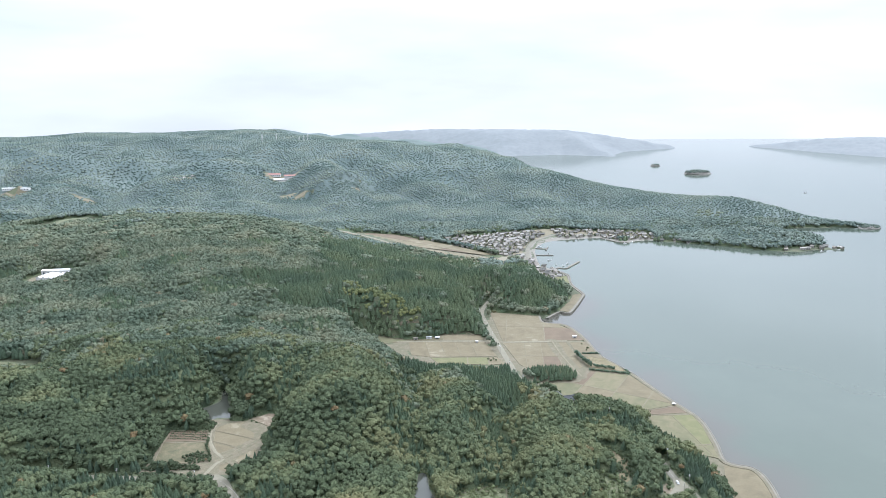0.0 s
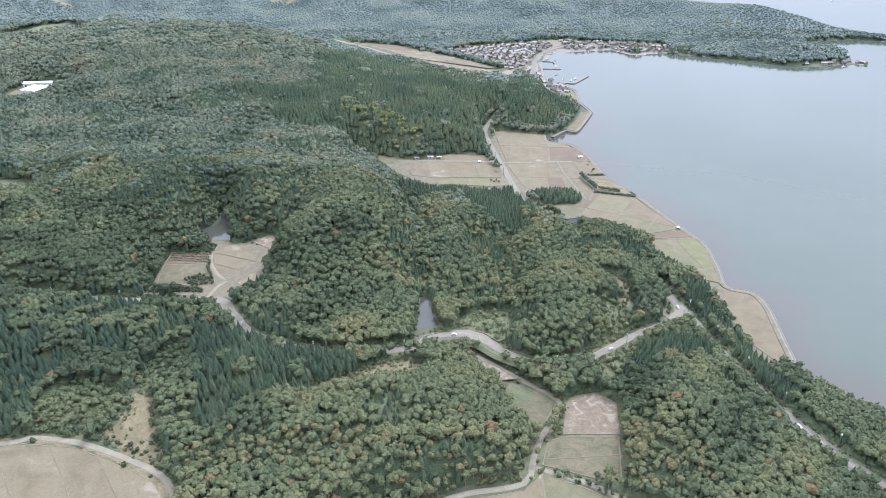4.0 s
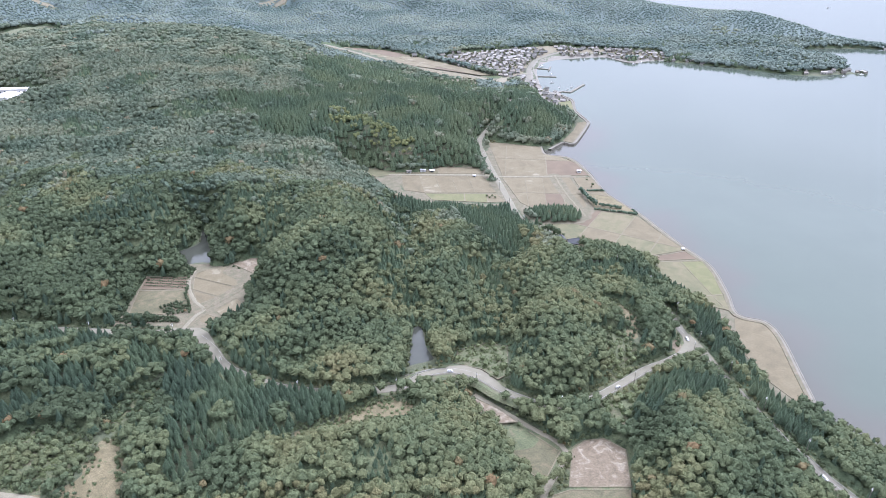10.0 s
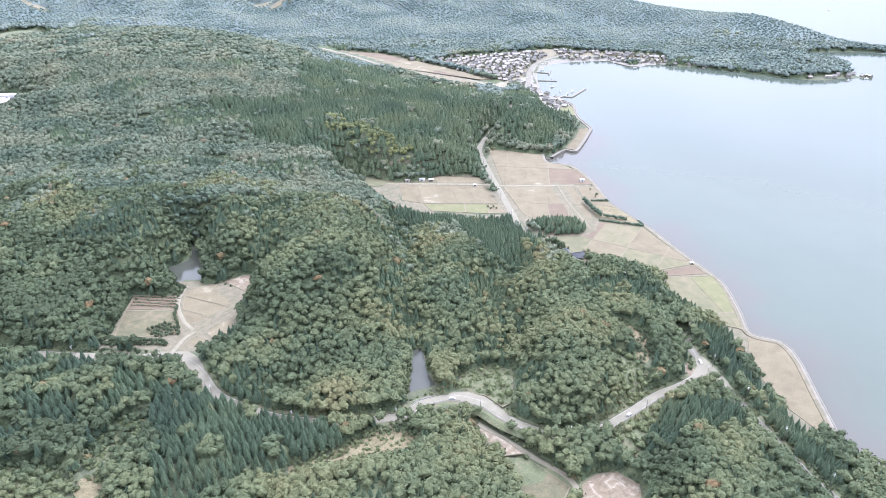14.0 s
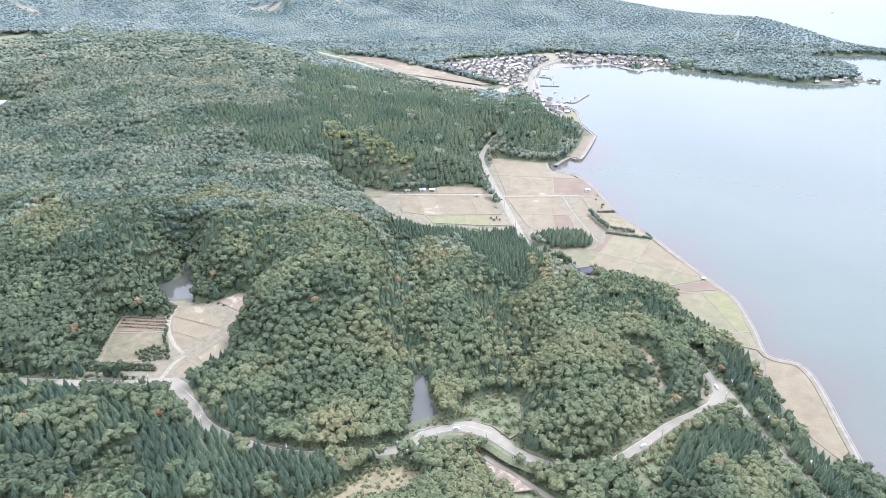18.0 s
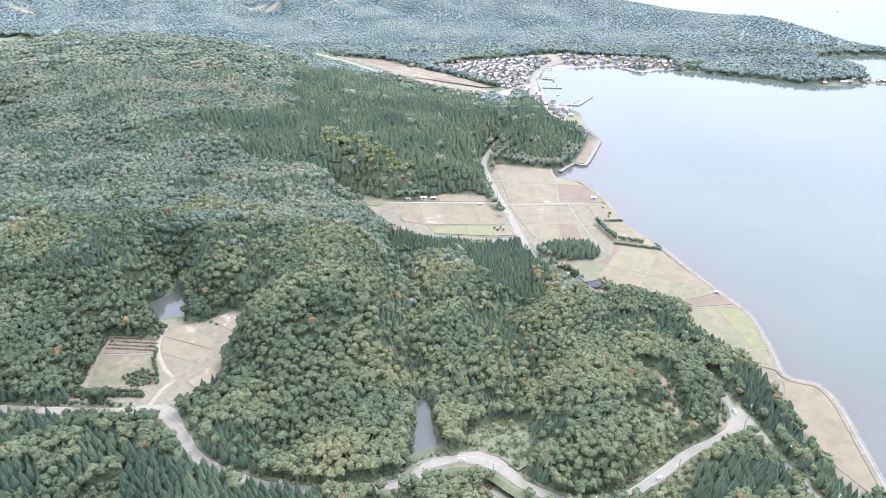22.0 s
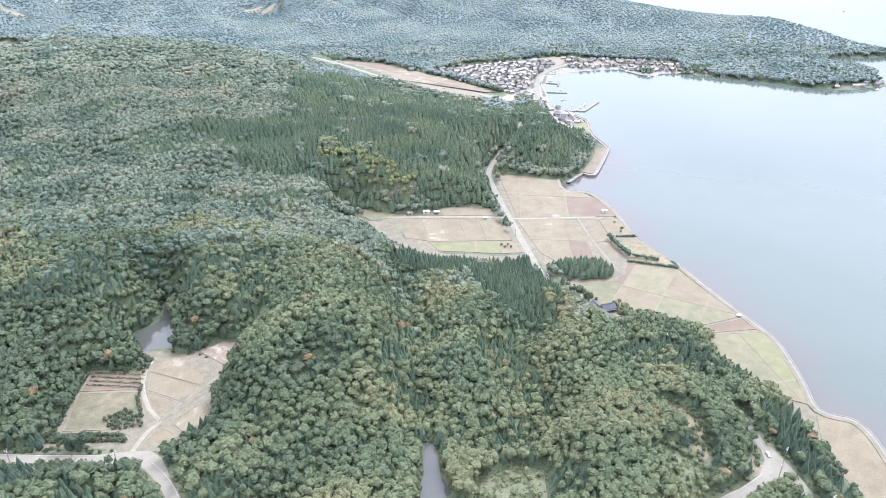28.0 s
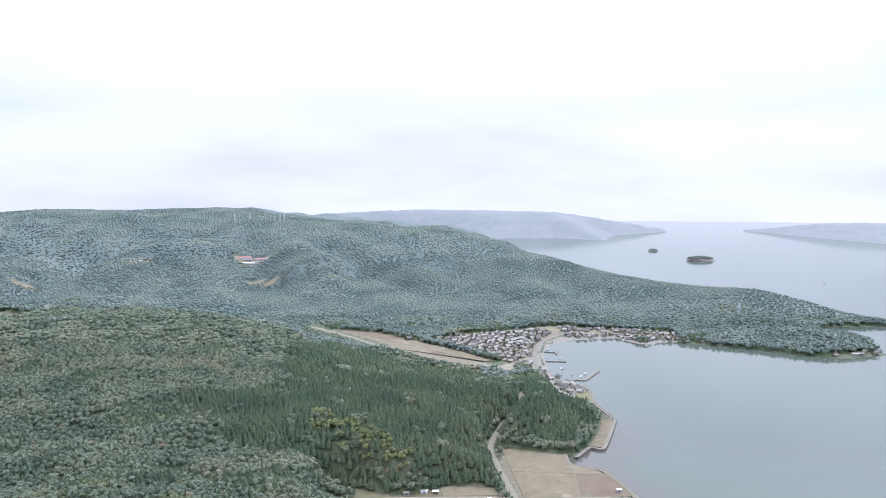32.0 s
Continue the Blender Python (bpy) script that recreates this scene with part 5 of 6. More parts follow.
def islet(x, y, length, depth, tall, label):
    thing = tagged(new("islet"), label, "island")
    thing.location = (x, y, 0)
    bm = bmesh.new()
    bmesh.ops.create_icosphere(bm, subdivisions=3, radius=1)
    for v in bm.verts:
        k = 1 + 0.18 * noise.noise(v.co * 2.3 + Vector((x, y, 0)))
        v.co = (v.co.x * length * k, v.co.y * depth * k, (v.co.z * 0.42 * tall if v.co.z > 0 else v.co.z * 3))
    part("rock", bm, ROCK, thing, "pale rocky shore")
    n = int(length * 2.2) + 20
    t, r = rng.uniform(0, 6.28, n), np.sqrt(rng.uniform(0, 1, n)) * 0.86
    pts, faces, tints = [], [], []
    for k in range(n):
        v, f = FAR_LEAF[k % 8]
        size = rng.uniform(4, 7) * max(0.45, min(1, length / 40))
        low = tall * 0.42 * math.sqrt(max(0.05, 1 - r[k] ** 2)) - 2
        pts.append(v * (size, size, size * 1.4) + (r[k] * length * math.cos(t[k]), r[k] * depth * math.sin(t[k]), low))
        faces.append(f + sum(len(a) for a in pts[:-1]))
        tints.append(np.full(len(v), rng.uniform()))
    # the islets' trees share the haze-tinted colour of the far hills
    part("tree_cover", mesh_of("tree_cover", np.concatenate(pts), np.concatenate(faces), HAZED_WOOD, True, np.concatenate(tints)), HAZED_WOOD, thing, "low wind-shaped trees")


islet(1024, 2831, 54, 26, 26, "small rocky islet topped with trees")
islet(949, 3156, 22, 12, 19, "tiny rocky islet with trees")
islet(1016, 1650, 26, 14, 16, "rocky cape end with pines")

# ---- village ----


def house(length, depth, eaves, rise, two, roof_mat):
    thing = new("house")
    bm = bmesh.new()
    box(bm, -length / 2, -depth / 2, -1.2, length / 2, depth / 2, eaves)
    for s in (-1, 1):
        a = [bm.verts.new((s * length / 2, -depth / 2, eaves)), bm.verts.new((s * length / 2, depth / 2, eaves)), bm.verts.new((s * length / 2, 0, eaves + rise))]
        bm.faces.new(a)
    part("wall", bm, WALL, thing)
    bm = bmesh.new()
    o, t = 0.8, 0.25
    for s in (-1, 1):
        pts = [(0, eaves + rise + 0.15), (s * (depth / 2 + o), eaves - o * rise / (depth / 2) + 0.15)]
        vs = [bm.verts.new((x, y, z + h)) for h in (0, t) for y, z in pts for x in (-length / 2 - o, length / 2 + o)]
        for f in ((0, 1, 3, 2), (4, 5, 7, 6), (0, 1, 5, 4), (2, 3, 7, 6), (0, 2, 6, 4), (1, 3, 7, 5)):
            bm.faces.new([vs[k] for k in f])
    roof = part("roof", bm, roof_mat, thing)
    bm = bmesh.new()
    box(bm, -length / 2 - o, -0.25, eaves + rise + 0.35, length / 2 + o, 0.25, eaves + rise + 0.65)
    part("ridge", bm, roof_mat, roof)
    for x in (-length * 0.27, length * 0.2):
        bm = bmesh.new()
        box(bm, x - 0.9, -depth / 2 - 0.05, 0.9, x + 0.9, -depth / 2 + 0.1, 2.2)
        part("window", bm, GLASS, thing)
    if two:
        bm = bmesh.new()
        box(bm, -length / 2 + 0.4, -depth / 2 - 2.0, 2.5, length / 2 - 0.4, -depth / 2 + 0.1, 2.8)
        part("porch_roof", bm, roof_mat, thing)
    return thing


HOUSES = [house(8.5, 6.2, 4.8, 2.0, True, ROOF), house(7.2, 5.5, 2.9, 1.8, False, ROOF), house(10, 6.5, 3.1, 2.2, True, ROOF), house(6, 4.8, 4.6, 1.4, False, ROOF), house(12, 6.8, 4.0, 1.4, False, ROOF), house(11, 7, 3.3, 2.4, True, DARKROOF), house(7.2, 5.5, 2.8, 1.6, False, DARKROOF)]
used, taken = set(), []


def settle(x, y, turn, k, label, group):
    m = pose(x, y, ground_at(x, y), 0, 0, turn)
    if k in used:
        ob = copy_thing(HOUSES[k], m)
    else:
        used.add(k)
        ob = HOUSES[k]
        ob.matrix_basis = m
    return tagged(ob, label, "house", group)


def village(poly, count, turn, group, gap=12.5):
    xs, ys = [p[0] for p in poly], [p[1] for p in poly]
    tries, made = 0, 0
    while made < count and tries < 6000:
        tries += 1
        x, y = rng.uniform(min(xs), max(xs)), rng.uniform(min(ys), max(ys))
        here = (np.array([x]), np.array([y]))
        if not inside(*here, poly)[0] or off(*here, LAND)[0] > -7 or any(math.hypot(x - a, y - b) < gap for a, b in taken):
            continue
        if min(near_line(*here, line)[0][0] - w / 2 for w, line in ROADS) < 6.5:
            continue
        taken.append((x, y))
        k = int(rng.choice(5, p=[0.34, 0.26, 0.2, 0.14, 0.06]))
        settle(x, y, turn + 90 * rng.integers(0, 2) + rng.uniform(-9, 9), k, ("two-storey house with a grey tiled roof", "low house with a tiled gable roof", "long farmhouse with a dark tiled roof",
               "narrow plaster house with a tiled roof", "broad shed with a pale roof")[k] + " in the fishing village", group)
        made += 1


village([(-5, 1500), (30, 1440), (105, 1365), (150, 1315), (166, 1400), (182, 1490), (236, 1570), (200, 1600), (120, 1570), (60, 1540)], 225, 20, "village houses", 9.6)
village([(245, 1545), (470, 1500), (560, 1480), (560, 1540), (450, 1580), (255, 1625)], 90, 5, "village houses along the shore", 9.8)
village([(-60, 1497), (-30, 1480), (0, 1500), (60, 1540), (40, 1570), (-20, 1540)], 14, 25, "houses at the valley mouth")
village([(136, 1350), (150, 1360), (186, 1400), (186, 1300), (176, 1262), (158, 1270), (148, 1320)], 16, 40, "houses above the harbour", 9.5)
village([(172, 1150), (200, 1150), (215, 1210), (190, 1300), (165, 1290)], 9, 60, "houses by the quay")
village([(660, 1395), (780, 1405), (835, 1425), (800, 1470), (700, 1430)], 15, 10, "houses on the peninsula")
village([(-60, 1530), (0, 1500), (60, 1570), (40, 1640), (-40, 1600)], 12, 30, "houses above the valley")
settle(131, 684, 15, 5, "dark-roofed farmhouse half hidden by trees", "farmhouses")
settle(118, 676, 100, 6, "small shed beside the farmhouse", "farmhouses")
settle(140, 1119, 20, 4, "broad shed with a pale roof above the quay", "headland sheds")
settle(152, 1114, 20, 1, "low house with a tiled roof above the quay", "headland sheds")
settle(609, 1703, 20, 3, "white house alone on the wooded hill", "hill houses")
settle(500, 1640, 40, 1, "small house among trees", "hill houses")
settle(-790, 2150, 40, 0, "house in a hill hamlet", "hill houses")
settle(-770, 2175, 10, 2, "house in a hill hamlet", "hill houses")
settle(-825, 2165, 70, 1, "house in a hill hamlet", "hill houses")

# ---- clumps, hedges and orchard rows in the fields ----


def spread(poly, step):
    xs, ys = [p[0] for p in poly], [p[1] for p in poly]
    p = scatter(min(xs), max(xs), min(ys), max(ys), step)
    return p[inside(p[:, 0], p[:, 1], poly)]


def along(line, step, wide=0.5):
    p = curve_line([(x, y, 0) for x, y in line], step)[:, :2]
    return p + rng.uniform(-wide, wide, p.shape)


p = spread([(94, 750), (107, 732), (144, 734), (151, 749), (142, 764), (107, 761)], 4.4)
wood("cedar_clump", "dark cedar clump standing among fields", p, rng.uniform(3.0, 3.8, len(p)), rng.uniform(8.5, 11, len(p)), NEAR_CEDAR, CEDAR, False)
for line, tall in (([(162, 814), (166, 795), (172, 776)], 6.5), ([(176, 776), (197, 769)], 4.0), ([(170, 767), (190, 761), (211, 755)], 2.6), ([(172, 819), (196, 819)], 2.6), ([(196, 819), (205, 785), (213, 758)], 2.8)):
    p = np.concatenate([along(line, 2.2), along(line, 2.2)])
    wood("hedge", "dense dark green hedge round a shore plot", p, rng.uniform(0.8, 1.15, len(p)) * (1.1 + 0.22 * tall), rng.uniform(0.8, 1.2, len(p)) * tall, BUSH_LEAF, HEDGE, False)
p = spread([(-247, 583), (-230, 599), (-206, 592), (-208, 576), (-240, 576)], 3.6)
wood("orchard_trees", "low rounded orchard trees beside the pond", p, rng.uniform(1.9, 2.6, len(p)), rng.uniform(3.2, 4.6, len(p)), BUSH_LEAF, BROADLEAF, False)
for k in range(4):
    p = along([(-238, 574 - 4.2 * k), (-205, 571 - 4.2 * k)], 1.5, 0.3)
    wood("shrub_row", "thin shrub row in the orchard plot", p, rng.uniform(0.6, 1.1, len(p)), rng.uniform(0.8, 2.0, len(p)), BUSH_LEAF, BROADLEAF, False)
p = np.concatenate([spread([(-214, 527), (-205, 538), (-193, 532), (-187, 520), (-209, 519)], 2.8), along([(-239, 508.5), (-194, 509.5)], 1.3, 0.5), along([(-236, 513.5), (-198, 514)], 1.5, 0.5), along([(-239, 510), (-241, 540), (-243, 572)], 1.6, 0.8), along([(-203, 560), (-200, 545), (-192, 530)], 2.4)])
wood("garden_bushes", "rounded green bushes in the orchard plot", p, rng.uniform(1.2, 2.0, len(p)), rng.uniform(1.6, 3.2, len(p)), BUSH_LEAF, BROADLEAF, False)
p = np.concatenate([spread([(134, 694), (146, 690), (150, 676), (138, 678)], 4.2), along([(103, 715), (112, 700), (122, 688)], 4)])
p = p[np.hypot(p[:, 0] - 131, p[:, 1] - 684) > 7]
wood("garden_trees", "leafy garden trees round the farmhouse", p, rng.uniform(2.2, 3.2, len(p)), rng.uniform(4, 7, len(p)), BUSH_LEAF, BROADLEAF, False)
p = np.array([(72.0, 990.0), (76, 991), (74, 986), (176, 850), (181, 838), (178, 830), (60, 800), (57, 797), (63, 796), (54, 800)])
wood("field_bushes", "small rounded bushes at field corners", p, rng.uniform(1.2, 2.2, len(p)), rng.uniform(2, 3.4, len(p)), BUSH_LEAF, BROADLEAF, False)
p = along([(22, 434), (36, 424), (50, 408)], 3.0, 1.2)
p = np.concatenate([p + (-2, 5), p + (2, 9), along([(52, 426), (75, 405), (92, 408), (112, 404)], 3.2, 1.5)])
p = wooded(p, 0.8)
wood("valley_hedge", "bushy green hedge above the valley fields", p, rng.uniform(1.6, 2.4, len(p)), rng.uniform(2.5, 4.2, len(p)), BUSH_LEAF, BROADLEAF, False)

for land, n, label in ((MARSH, 150, "tall green reeds and bushes in the marsh"), (HILL_MEADOW, 90, "scattered bushes in the hill meadow"), (GREEN_SCRUB, 420, "leafy green scrub on the slope"), (TAN_SCRUB, 160, "scattered bushes on dry grass"), (ROAD_SCRUB, 90, "low bushes on the weedy roadside strip"), (GULLY, 240, "low green weeds and bushes in the gully"), (DRY_SLOPE, 30, "scattered bushes on the dry slope")):
    xs, ys = [a for a, _ in land[1]], [b for _, b in land[1]]
    p = np.stack([rng.uniform(min(xs), max(xs), 3 * n), rng.uniform(min(ys), max(ys), 3 * n)], 1)
    p = p[inside(p[:, 0], p[:, 1], land[1])][:n]
    wood("bushes", label, p, rng.uniform(0.8, 2.1, len(p)), rng.uniform(0.7, 2.0, len(p)), BUSH_LEAF, SCRUBLEAF, False)

for land, n, label in ((GREEN_SCRUB, 130, "tall leafy thicket on the slope"), (GULLY, 45, "leafy thicket in the gully"), (MARSH, 14, "taller bushes at the marsh edge"), (HILL_MEADOW, 22, "taller bushes in the hill meadow"), (ROAD_SCRUB, 22, "taller bushes below the sloping road")):
    xs, ys = [a for a, _ in land[1]], [b for _, b in land[1]]
    p = np.stack([rng.uniform(min(xs), max(xs), 4 * n), rng.uniform(min(ys), max(ys), 4 * n)], 1)
    p = p[inside(p[:, 0], p[:, 1], land[1])][:n]
    wood("bushes", label, p, rng.uniform(1.7, 3.0, len(p)), rng.uniform(2.6, 5.2, len(p)), NEAR_LEAF, BROADLEAF if n > 40 else SCRUBLEAF, False)

p = []
for x, y in taken:
    for _ in range(2):
        p.append((x + rng.choice((-1, 1)) * rng.uniform(4.6, 6), y + rng.uniform(-4, 4)))
p = np.array(p)
p = p[np.min([near_line(p[:, 0], p[:, 1], line)[0] - w / 2 for w, line in ROADS], axis=0) > 3]
p = p[(off(p[:, 0], p[:, 1], LAND) < -6) & np.array([min(math.hypot(x - u, y - v) for u, v in taken) > 4.4 for x, y in p])]
wood("village_trees", "small garden trees between village houses", p, rng.uniform(1.6, 3.0, len(p)), rng.uniform(3, 6, len(p)), BUSH_LEAF, BROADLEAF, False)

# ---- buildings away from the village ----


def shed(length, depth, eaves, rise, wall_mat, roof_mat, name, label, x, y, turn, category="building"):
    thing = tagged(new(name), label, category)
    thing.matrix_basis = pose(x, y, ground_at(x, y), 0, 0, turn)
    bm = bmesh.new()
    box(bm, -length / 2, -depth / 2, -1.5, length / 2, depth / 2, eaves)
    part("wall", bm, wall_mat, thing)
    bm = bmesh.new()
    o = 0.5
    for s in (-1, 1):
        vs = [bm.verts.new((a, b, c + h)) for h in (0.02, 0.3) for b, c in ((0, eaves + rise), (s * (depth / 2 + o), eaves)) for a in (-length / 2 - o, length / 2 + o)]
        for f in ((0, 1, 3, 2), (4, 5, 7, 6), (0, 1, 5, 4), (2, 3, 7, 6), (0, 2, 6, 4), (1, 3, 7, 5)):
            bm.faces.new([vs[k] for k in f])
    for s in (-1, 1):
        bm.faces.new([bm.verts.new((s * length / 2, -depth / 2, eaves)), bm.verts.new((s * length / 2, depth / 2, eaves)), bm.verts.new((s * length / 2, 0, eaves + rise))])
    part("roof", bm, roof_mat, thing)
    count = max(1, int(length // 6))
    for k in range(count):
        u = -length / 2 + (k + 0.5) * length / count
        bm = bmesh.new()
        box(bm, u - 1.1, -depth / 2 - 0.06, eaves * 0.35, u + 1.1, -depth / 2 + 0.1, eaves * 0.75)
        part("window", bm, GLASS, thing)
    return thing


shed(40, 11, 8, 1.6, WHITE, WHITE, "school", "long white school block among trees", -600, 1062, 8)
for k in range(3):
    shed(30, 8.4, 6.5, 2.0, WHITE, WHITE, "school_hall", "white gabled hall in front of the school", -601 + 8.6 * k, 1033 - 1.5 * k, 78)
shed(34, 11, 7.5, 2.2, WHITE, STEEL, "annex", "pale slanting wing beside the school", -562, 1058, 52)
for x, y, l, d, t in ((-582, 2440, 40, 16, 8), (-560, 2418, 60, 16, 8), (-520, 2425, 52, 14, 12)):
    shed(l, d, 7, 3.5, WHITE, REDROOF if y > 2420 else WHITE, "hill_lodge", "red and white lodge on the far hillside", x, y, t)
for x, y, l in ((-1235, 2010, 46), (-1190, 2003, 22), (-1330, 2030, 50)):
    shed(l, 14, 6, 1.2, WHITE, WHITE, "long_shed", "long white shed in far woods", x, y, 4)
shed(4.5, 3.2, 2.6, 0.5, WHITE, WHITE, "pump_house", "small white pump house beside the fields", 172, 878, 0)
shed(5.5, 3.5, 2.6, 0.6, WALL, ROOF, "tool_shed", "small grey tool shed below the cedars", -36, 873, 0)
shed(6.5, 3.8, 2.4, 0.5, WHITE, STEEL, "tool_shed", "pale tool shed below the cedars", -19, 877, 0)
shed(5, 3.5, 2.5, 0.5, CONCRETE, WHITE, "tool_shed", "low white tank house below the cedars", -8, 876, 0)
shed(3, 2.2, 2.2, 0.4, WHITE, WHITE, "hut", "tiny white hut beside the farm track", 43, 861, 0)
shed(4, 3, 2.4, 0.5, WALL, STEEL, "hut", "small roadside hut at the wood edge", 49, 966, 70)
shed(2.2, 1.6, 1.8, 0.3, WALL, WHITE, "hut", "tiny white hut on the stubble field", 236, 673, 20)


def mast(x, y, tall, label):
    thing = tagged(new("radio_mast"), label, "mast", "hilltop masts")
    thing.location = (x, y, ground_at(x, y))
    for sx, sy in ((-1, -1), (1, -1), (1, 1), (-1, 1)):
        bm = bmesh.new()
        bmesh.ops.create_cone(bm, segments=6, radius1=0.6, radius2=0.4, depth=tall + 2, matrix=Matrix.Translation((sx * 1.6, sy * 1.6, tall / 2 - 1)))
        part("leg", bm, WHITE, thing)
    for k in range(5):
        bm = bmesh.new()
        z = tall * (k + 1) / 5
        box(bm, -1.9, -1.9, z - 0.5, 1.9, 1.9, z)
        part("platform", bm, WHITE, thing)


mast(-772, 3050, 38, "white lattice radio mast on the hilltop")
mast(-711, 3050, 30, "slim white radio mast on the hilltop")
mast(-640, 3180, 26, "short white radio mast on the ridge")
mast(-623, 3200, 30, "white radio mast on the ridge")
mast(-608, 3210, 34, "white radio mast on the ridge")

# ---- roadside: vehicles, poles, guard rails ----


def car(paint, label):
    """A small van: body, cabin, four wheels with rims, lamps."""
    thing = tagged(new("car"), label, "car", "cars on the roads")
    bm = bmesh.new()
    box(bm, -2.0, -0.82, 0.35, 2.0, 0.82, 1.05)
    bmesh.ops.bevel(bm, geom=bm.edges[:], offset=0.12, segments=2, affect="EDGES")
    part("body", bm, paint, thing)
    bm = bmesh.new()
    box(bm, -1.75, -0.75, 1.0, 1.1, 0.75, 1.75)
    for v in bm.verts:
        if v.co.z > 1.5:
            v.co.x, v.co.y = v.co.x * 0.88 - 0.1, v.co.y * 0.9
    bmesh.ops.bevel(bm, geom=bm.edges[:], offset=0.1, segments=2, affect="EDGES")
    cabin = part("cabin", bm, paint, thing)
    bm = bmesh.new()
    box(bm, -1.5, -0.77, 1.18, 0.9, 0.77, 1.5)
    part("window", bm, GLASS, cabin)
    for x in (-1.25, 1.25):
        for y in (-0.75, 0.75):
            bm = bmesh.new()
            bmesh.ops.create_cone(bm, cap_ends=True, segments=14, radius1=0.32, radius2=0.32, depth=0.2, matrix=Matrix.Translation((x, y, 0.32)) @ Matrix.Rotation(1.5708, 4, "X"))
            wheel = part("wheel", bm, RUBBER, thing)
            bm = bmesh.new()
            bmesh.ops.create_cone(bm, cap_ends=True, segments=10, radius1=0.18, radius2=0.18, depth=0.23, matrix=Matrix.Translation((x, y, 0.32)) @ Matrix.Rotation(1.5708, 4, "X"))
            part("rim", bm, STEEL, wheel)
    for y in (-0.6, 0.6):
        bm = bmesh.new()
        box(bm, 1.95, y - 0.14, 0.7, 2.03, y + 0.14, 0.88)
        part("headlight", bm, STEEL, thing)
    return thing


white_car = car(WHITE, "white kei van parked on the widened road")
spots = [(MAIN_ROAD, None, 6.5, 460.5), (COAST_ROAD, None, 216.5, 384.5), (COAST_ROAD, None, 223, 368), (COAST_ROAD, None, 236.5, 338.5), (COAST_ROAD, None, 186.0, 505.0), (COAST_ROAD, None, 194.5, 470.0), (MAIN_ROAD, None, 118.0, 449.0)]
for k, (road, _, x, y) in enumerate(spots):
    line = curve_line(road[1])
    n = int(np.argmin(np.hypot(line[:, 0] - x, line[:, 1] - y)))
    d = line[min(n + 1, len(line) - 1)] - line[max(n - 1, 0)]
    r = sides(line)[n]
    m = pose(line[n, 0] + r[0] * 1.4, line[n, 1] + r[1] * 1.4, line[n, 2] + 0.07, 0, 0, math.degrees(math.atan2(d[1], d[0])))
    if k == 0:
        white_car.matrix_basis = m
    else:
        tagged(copy_thing(white_car, m), "small white car on the coast road" if road is COAST_ROAD else "small white car on the winding road")


def pole(x, y, turn, z=None):
    thing = tagged(new("utility_pole"), "tall concrete utility pole beside the road", "utility pole", "utility poles")
    thing.matrix_basis = pose(x, y, ground_at(x, y) if z is None else z, 0, 0, turn)
    bm = bmesh.new()
    bmesh.ops.create_cone(bm, cap_ends=True, segments=8, radius1=0.2, radius2=0.13, depth=12.5, matrix=Matrix.Translation((0, 0, 5.75)))
    part("post", bm, CONCRETE, thing)
    for z0 in (10.4, 11.3):
        bm = bmesh.new()
        box(bm, -0.9, -0.06, z0, 0.9, 0.06, z0 + 0.12)
        part("crossarm", bm, STEEL, thing)
    bm = bmesh.new()
    bmesh.ops.create_cone(bm, cap_ends=True, segments=8, radius1=0.25, radius2=0.25, depth=0.7, matrix=Matrix.Translation((0.4, 0.1, 9.4)))
    part("transformer", bm, STEEL, thing)


line = curve_line(COAST_ROAD[1], 6)
right = sides(line)
for k in range(6, len(line), 6):
    x, y = line[k, :2] - right[k] * 4.6
    if y > 280:
        pole(x, y, 20)
line = curve_line(MAIN_ROAD[1], 6)
right = sides(line)
for k in range(4, len(line), 9):
    x, y = line[k, :2] + right[k] * 4.8
    pole(x, y, 60)
line = curve_line(FIELD_ROAD[1], 6)
right = sides(line)
for k in range(10, len(line), 8):
    x, y = line[k, :2] + right[k] * 4.4
    pole(x, y, 10)


def rail(road, x0, x1, y0, y1, side, label):
    """A steel beam on posts along one side of a road."""
    line = curve_line(road[1], 4)
    r = sides(line)
    line = line[(line[:, 0] > x0) & (line[:, 0] < x1) & (line[:, 1] > y0) & (line[:, 1] < y1)]
    r = sides(line)
    edge = np.c_[line[:, :2] + r * side * (road[0] / 2 - 0.1), line[:, 2]]
    thing = tagged(new("guard_rail"), label, "guard rail")
    part("beam", ribbon("beam", edge, (-0.06, -0.06, 0.06, 0.06, -0.06), (0.55, 0.85, 0.85, 0.55, 0.55), RAIL), RAIL, thing)
    for x, y, z in edge:
        bm = bmesh.new()
        box(bm, x - 0.07, y - 0.07, z - 0.5, x + 0.07, y + 0.07, z + 0.8)
        part("post", bm, RAIL, thing)


rail(MAIN_ROAD, -30, 70, 420, 470, 1, "white guard rail along the winding road")
rail(MAIN_ROAD, -26, 0, 436, 470, -1, "white guard rail on the pond embankment")
rail(MAIN_ROAD, 96, 165, 430, 480, 1, "white guard rail along the sloping road")
rail(COAST_ROAD, 200, 262, 290, 420, -1, "white guard rail along the coast road")

# road markings
for road, label in ((COAST_ROAD, "worn white centre line of the coast road"), (MAIN_ROAD, "worn white edge line of the winding road")):
    line = curve_line(road[1], 6)
    o = 0.0 if road is COAST_ROAD else -road[0] / 2 + 0.35
    tagged(new("road_marking", ribbon("road_marking", line, (o + 0.08, o - 0.08), (0.068, 0.068), RAIL)), label, "road marking", kind="structure")

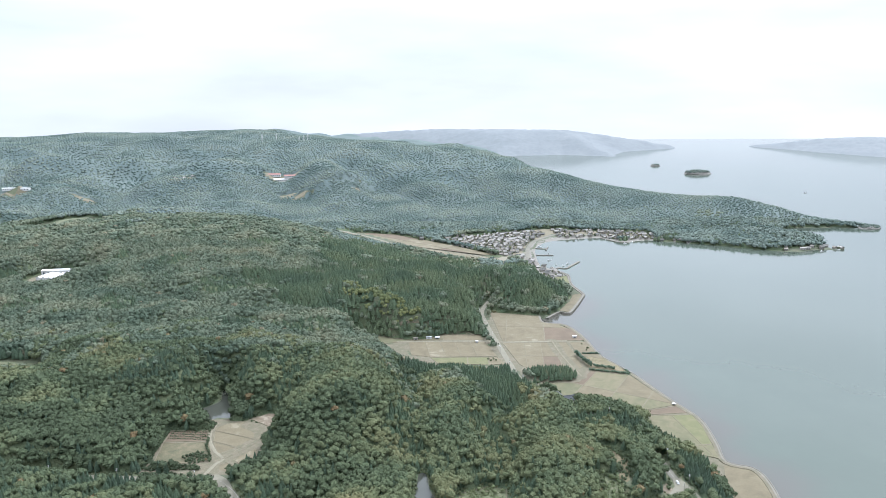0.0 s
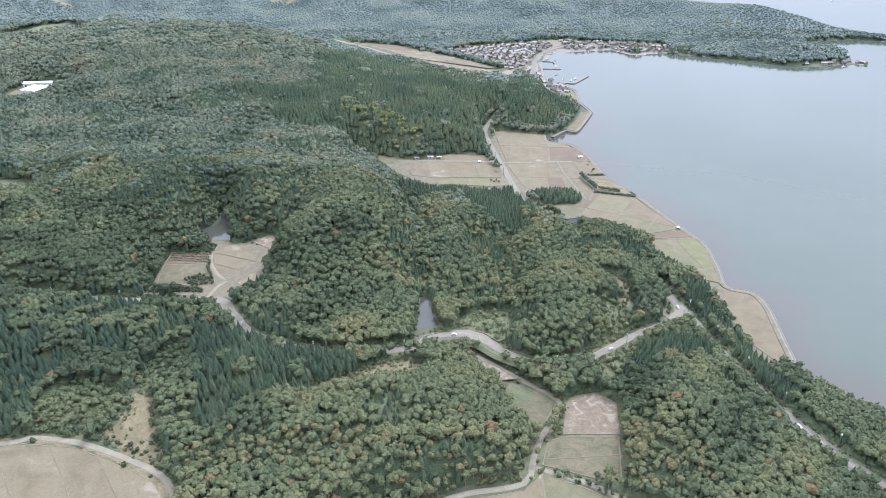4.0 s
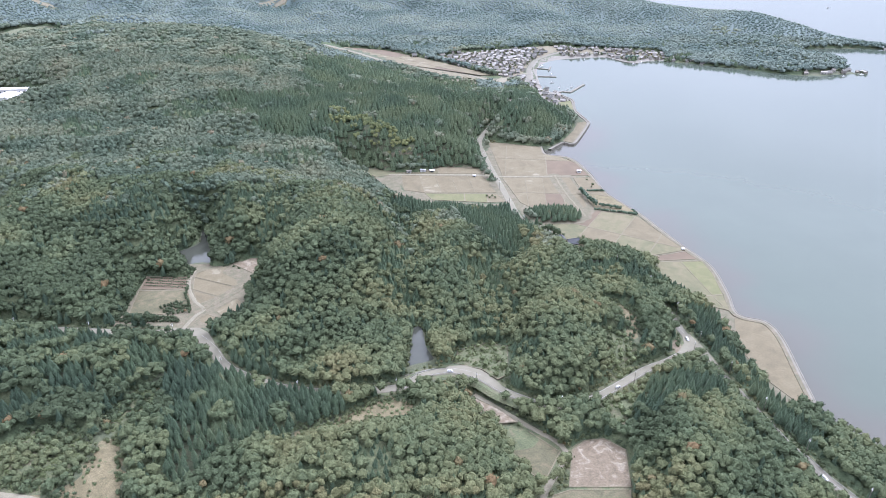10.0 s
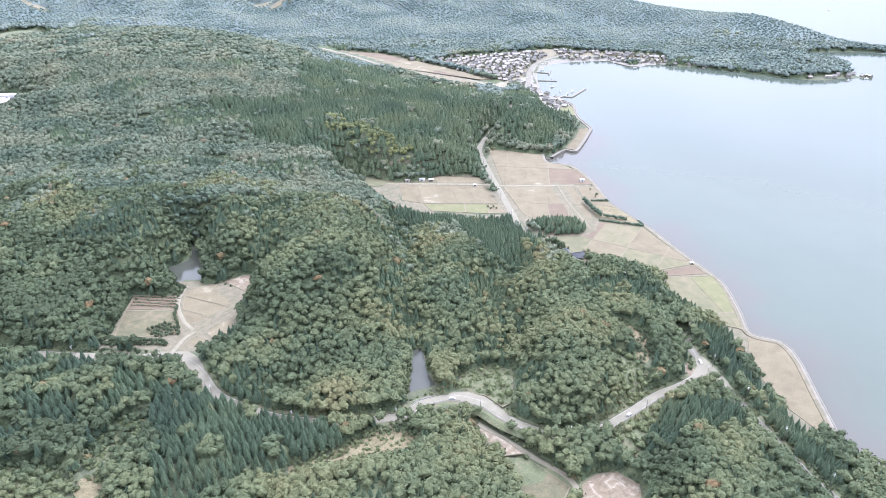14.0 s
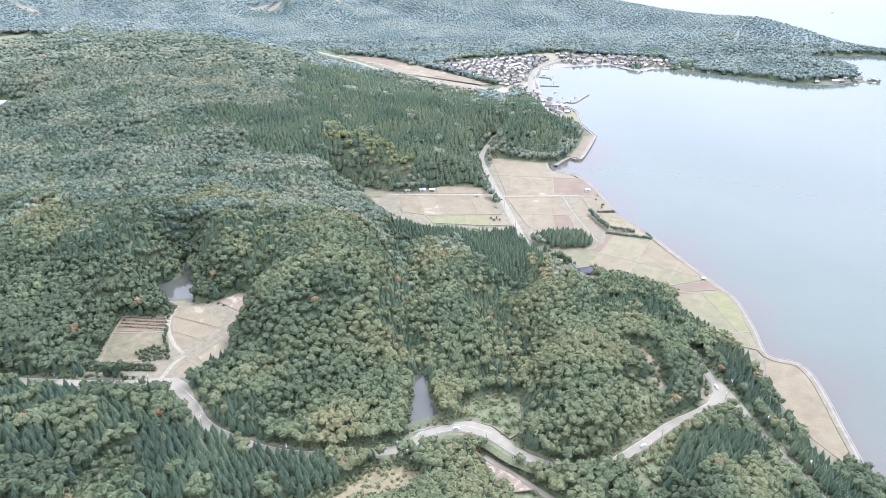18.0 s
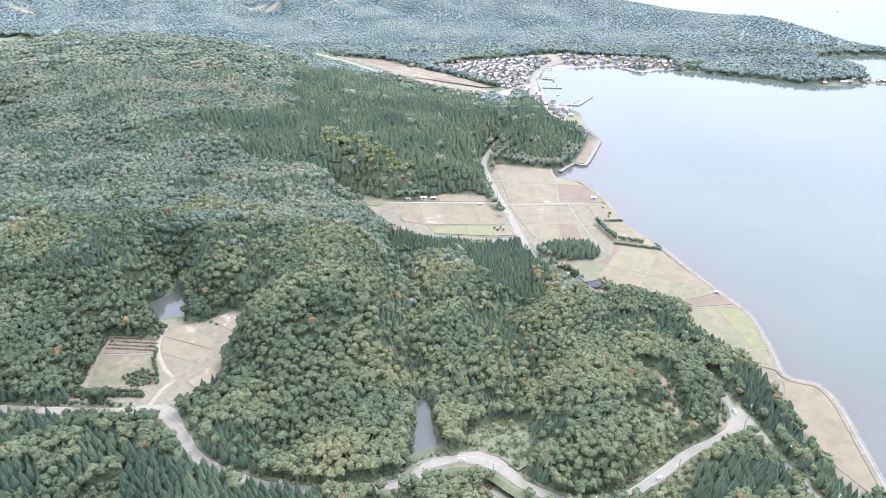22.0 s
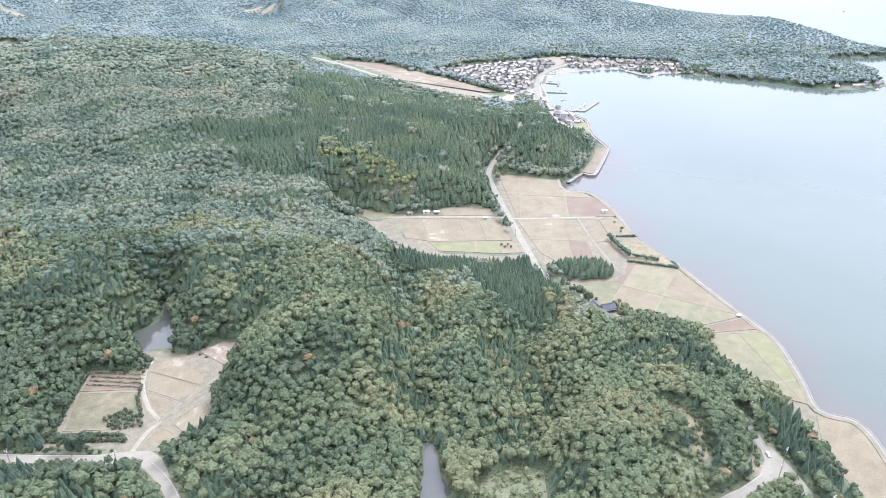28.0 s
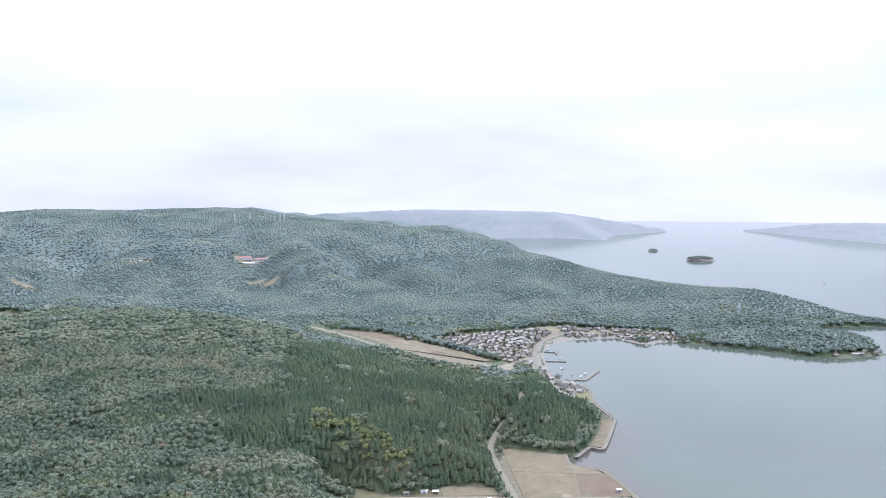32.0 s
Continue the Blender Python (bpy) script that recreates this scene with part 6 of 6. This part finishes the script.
# the stone bank of the pond
bm = bmesh.new()
edge = curve_line([(-24, 452.5, 0), (-14, 457.0, 0), (-5, 461.2, 0)], 1.6)
bank = tagged(new("embankment_wall"), "stone facing of the pond embankment", "wall", kind="structure")
bm.free()
for k, (x, y, _) in enumerate(edge[:-1]):
    bm = bmesh.new()
    box(bm, -0.75, -0.3, 18.0, 0.75, 0.5, 19.9 + 0.1 * (k % 2))
    stone = part("stone", bm, CONCRETE, bank)
    stone.matrix_basis = pose(x, y, 0, 0, 0, 25)

# ---- boats ----


def boat(x, y, turn, long, label):
    thing = tagged(new("fishing_boat"), label, "boat", "boats in the bay")
    thing.matrix_basis = pose(x, y, 0, 0, 0, turn)
    bm = bmesh.new()
    box(bm, -long / 2, -long * 0.14, -0.4, long / 2, long * 0.14, 1.0)
    for v in bm.verts:
        if v.co.x > 0:
            v.co.y *= 0.25
            v.co.z += 0.3 if v.co.z > 0 else 0
        if v.co.z < 0:
            v.co.y *= 0.6
    part("hull", bm, WHITE, thing)
    bm = bmesh.new()
    box(bm, -long * 0.3, -long * 0.08, 0.9, -long * 0.02, long * 0.08, 2.6)
    cabin = part("cabin", bm, WHITE, thing)
    bm = bmesh.new()
    box(bm, -long * 0.31, -long * 0.07, 1.7, -long * 0.01, long * 0.07, 2.2)
    part("window", bm, GLASS, cabin)
    bm = bmesh.new()
    bmesh.ops.create_cone(bm, cap_ends=True, segments=6, radius1=0.12, radius2=0.08, depth=4, matrix=Matrix.Translation((-long * 0.2, 0, 3.2)))
    part("mast", bm, STEEL, thing)


boat(1170, 2260, 30, 13, "white fishing boat out in the bay")
for x, y, t in ((226, 1285, 60), (236, 1300, 55), (214, 1298, 80), (206, 1330, 10), (214, 1395, 75), (205, 1455, 30), (392, 1484, 20), (412, 1500, 60), (360, 1528, 80), (300, 1524, 85), (770, 1398, 15), (812, 1412, 10)):
    boat(x, y, t, 8, "small white fishing boat in the harbour")

# pale clearings on the far hills
for x, y, w, d, label in CLEARINGS:
    ring = [(x + w * math.cos(a) * rng.uniform(0.85, 1.05), y + d * math.sin(a) * rng.uniform(0.85, 1.05)) for a in np.linspace(0, 5.8, 12)]
    px, py = np.meshgrid(np.linspace(x - 1.2 * w, x + 1.2 * w, 30), np.linspace(y - 1.2 * d, y + 1.2 * d, 20))
    pz = lie(px, py) + 0.8 - 4 * smooth(-2, 6, off(px, py, ring))
    n = np.arange(px.size).reshape(px.shape)
    q = np.stack([n[:-1, :-1], n[:-1, 1:], n[1:, 1:], n[1:, :-1]], -1).reshape(-1, 4)
    tagged(new("clearing", mesh_of("clearing", np.stack([px, py, pz], -1).reshape(-1, 3), q, SCRUB if "green" in label else PALEBUND, True)), label, "clearing", kind="structure")
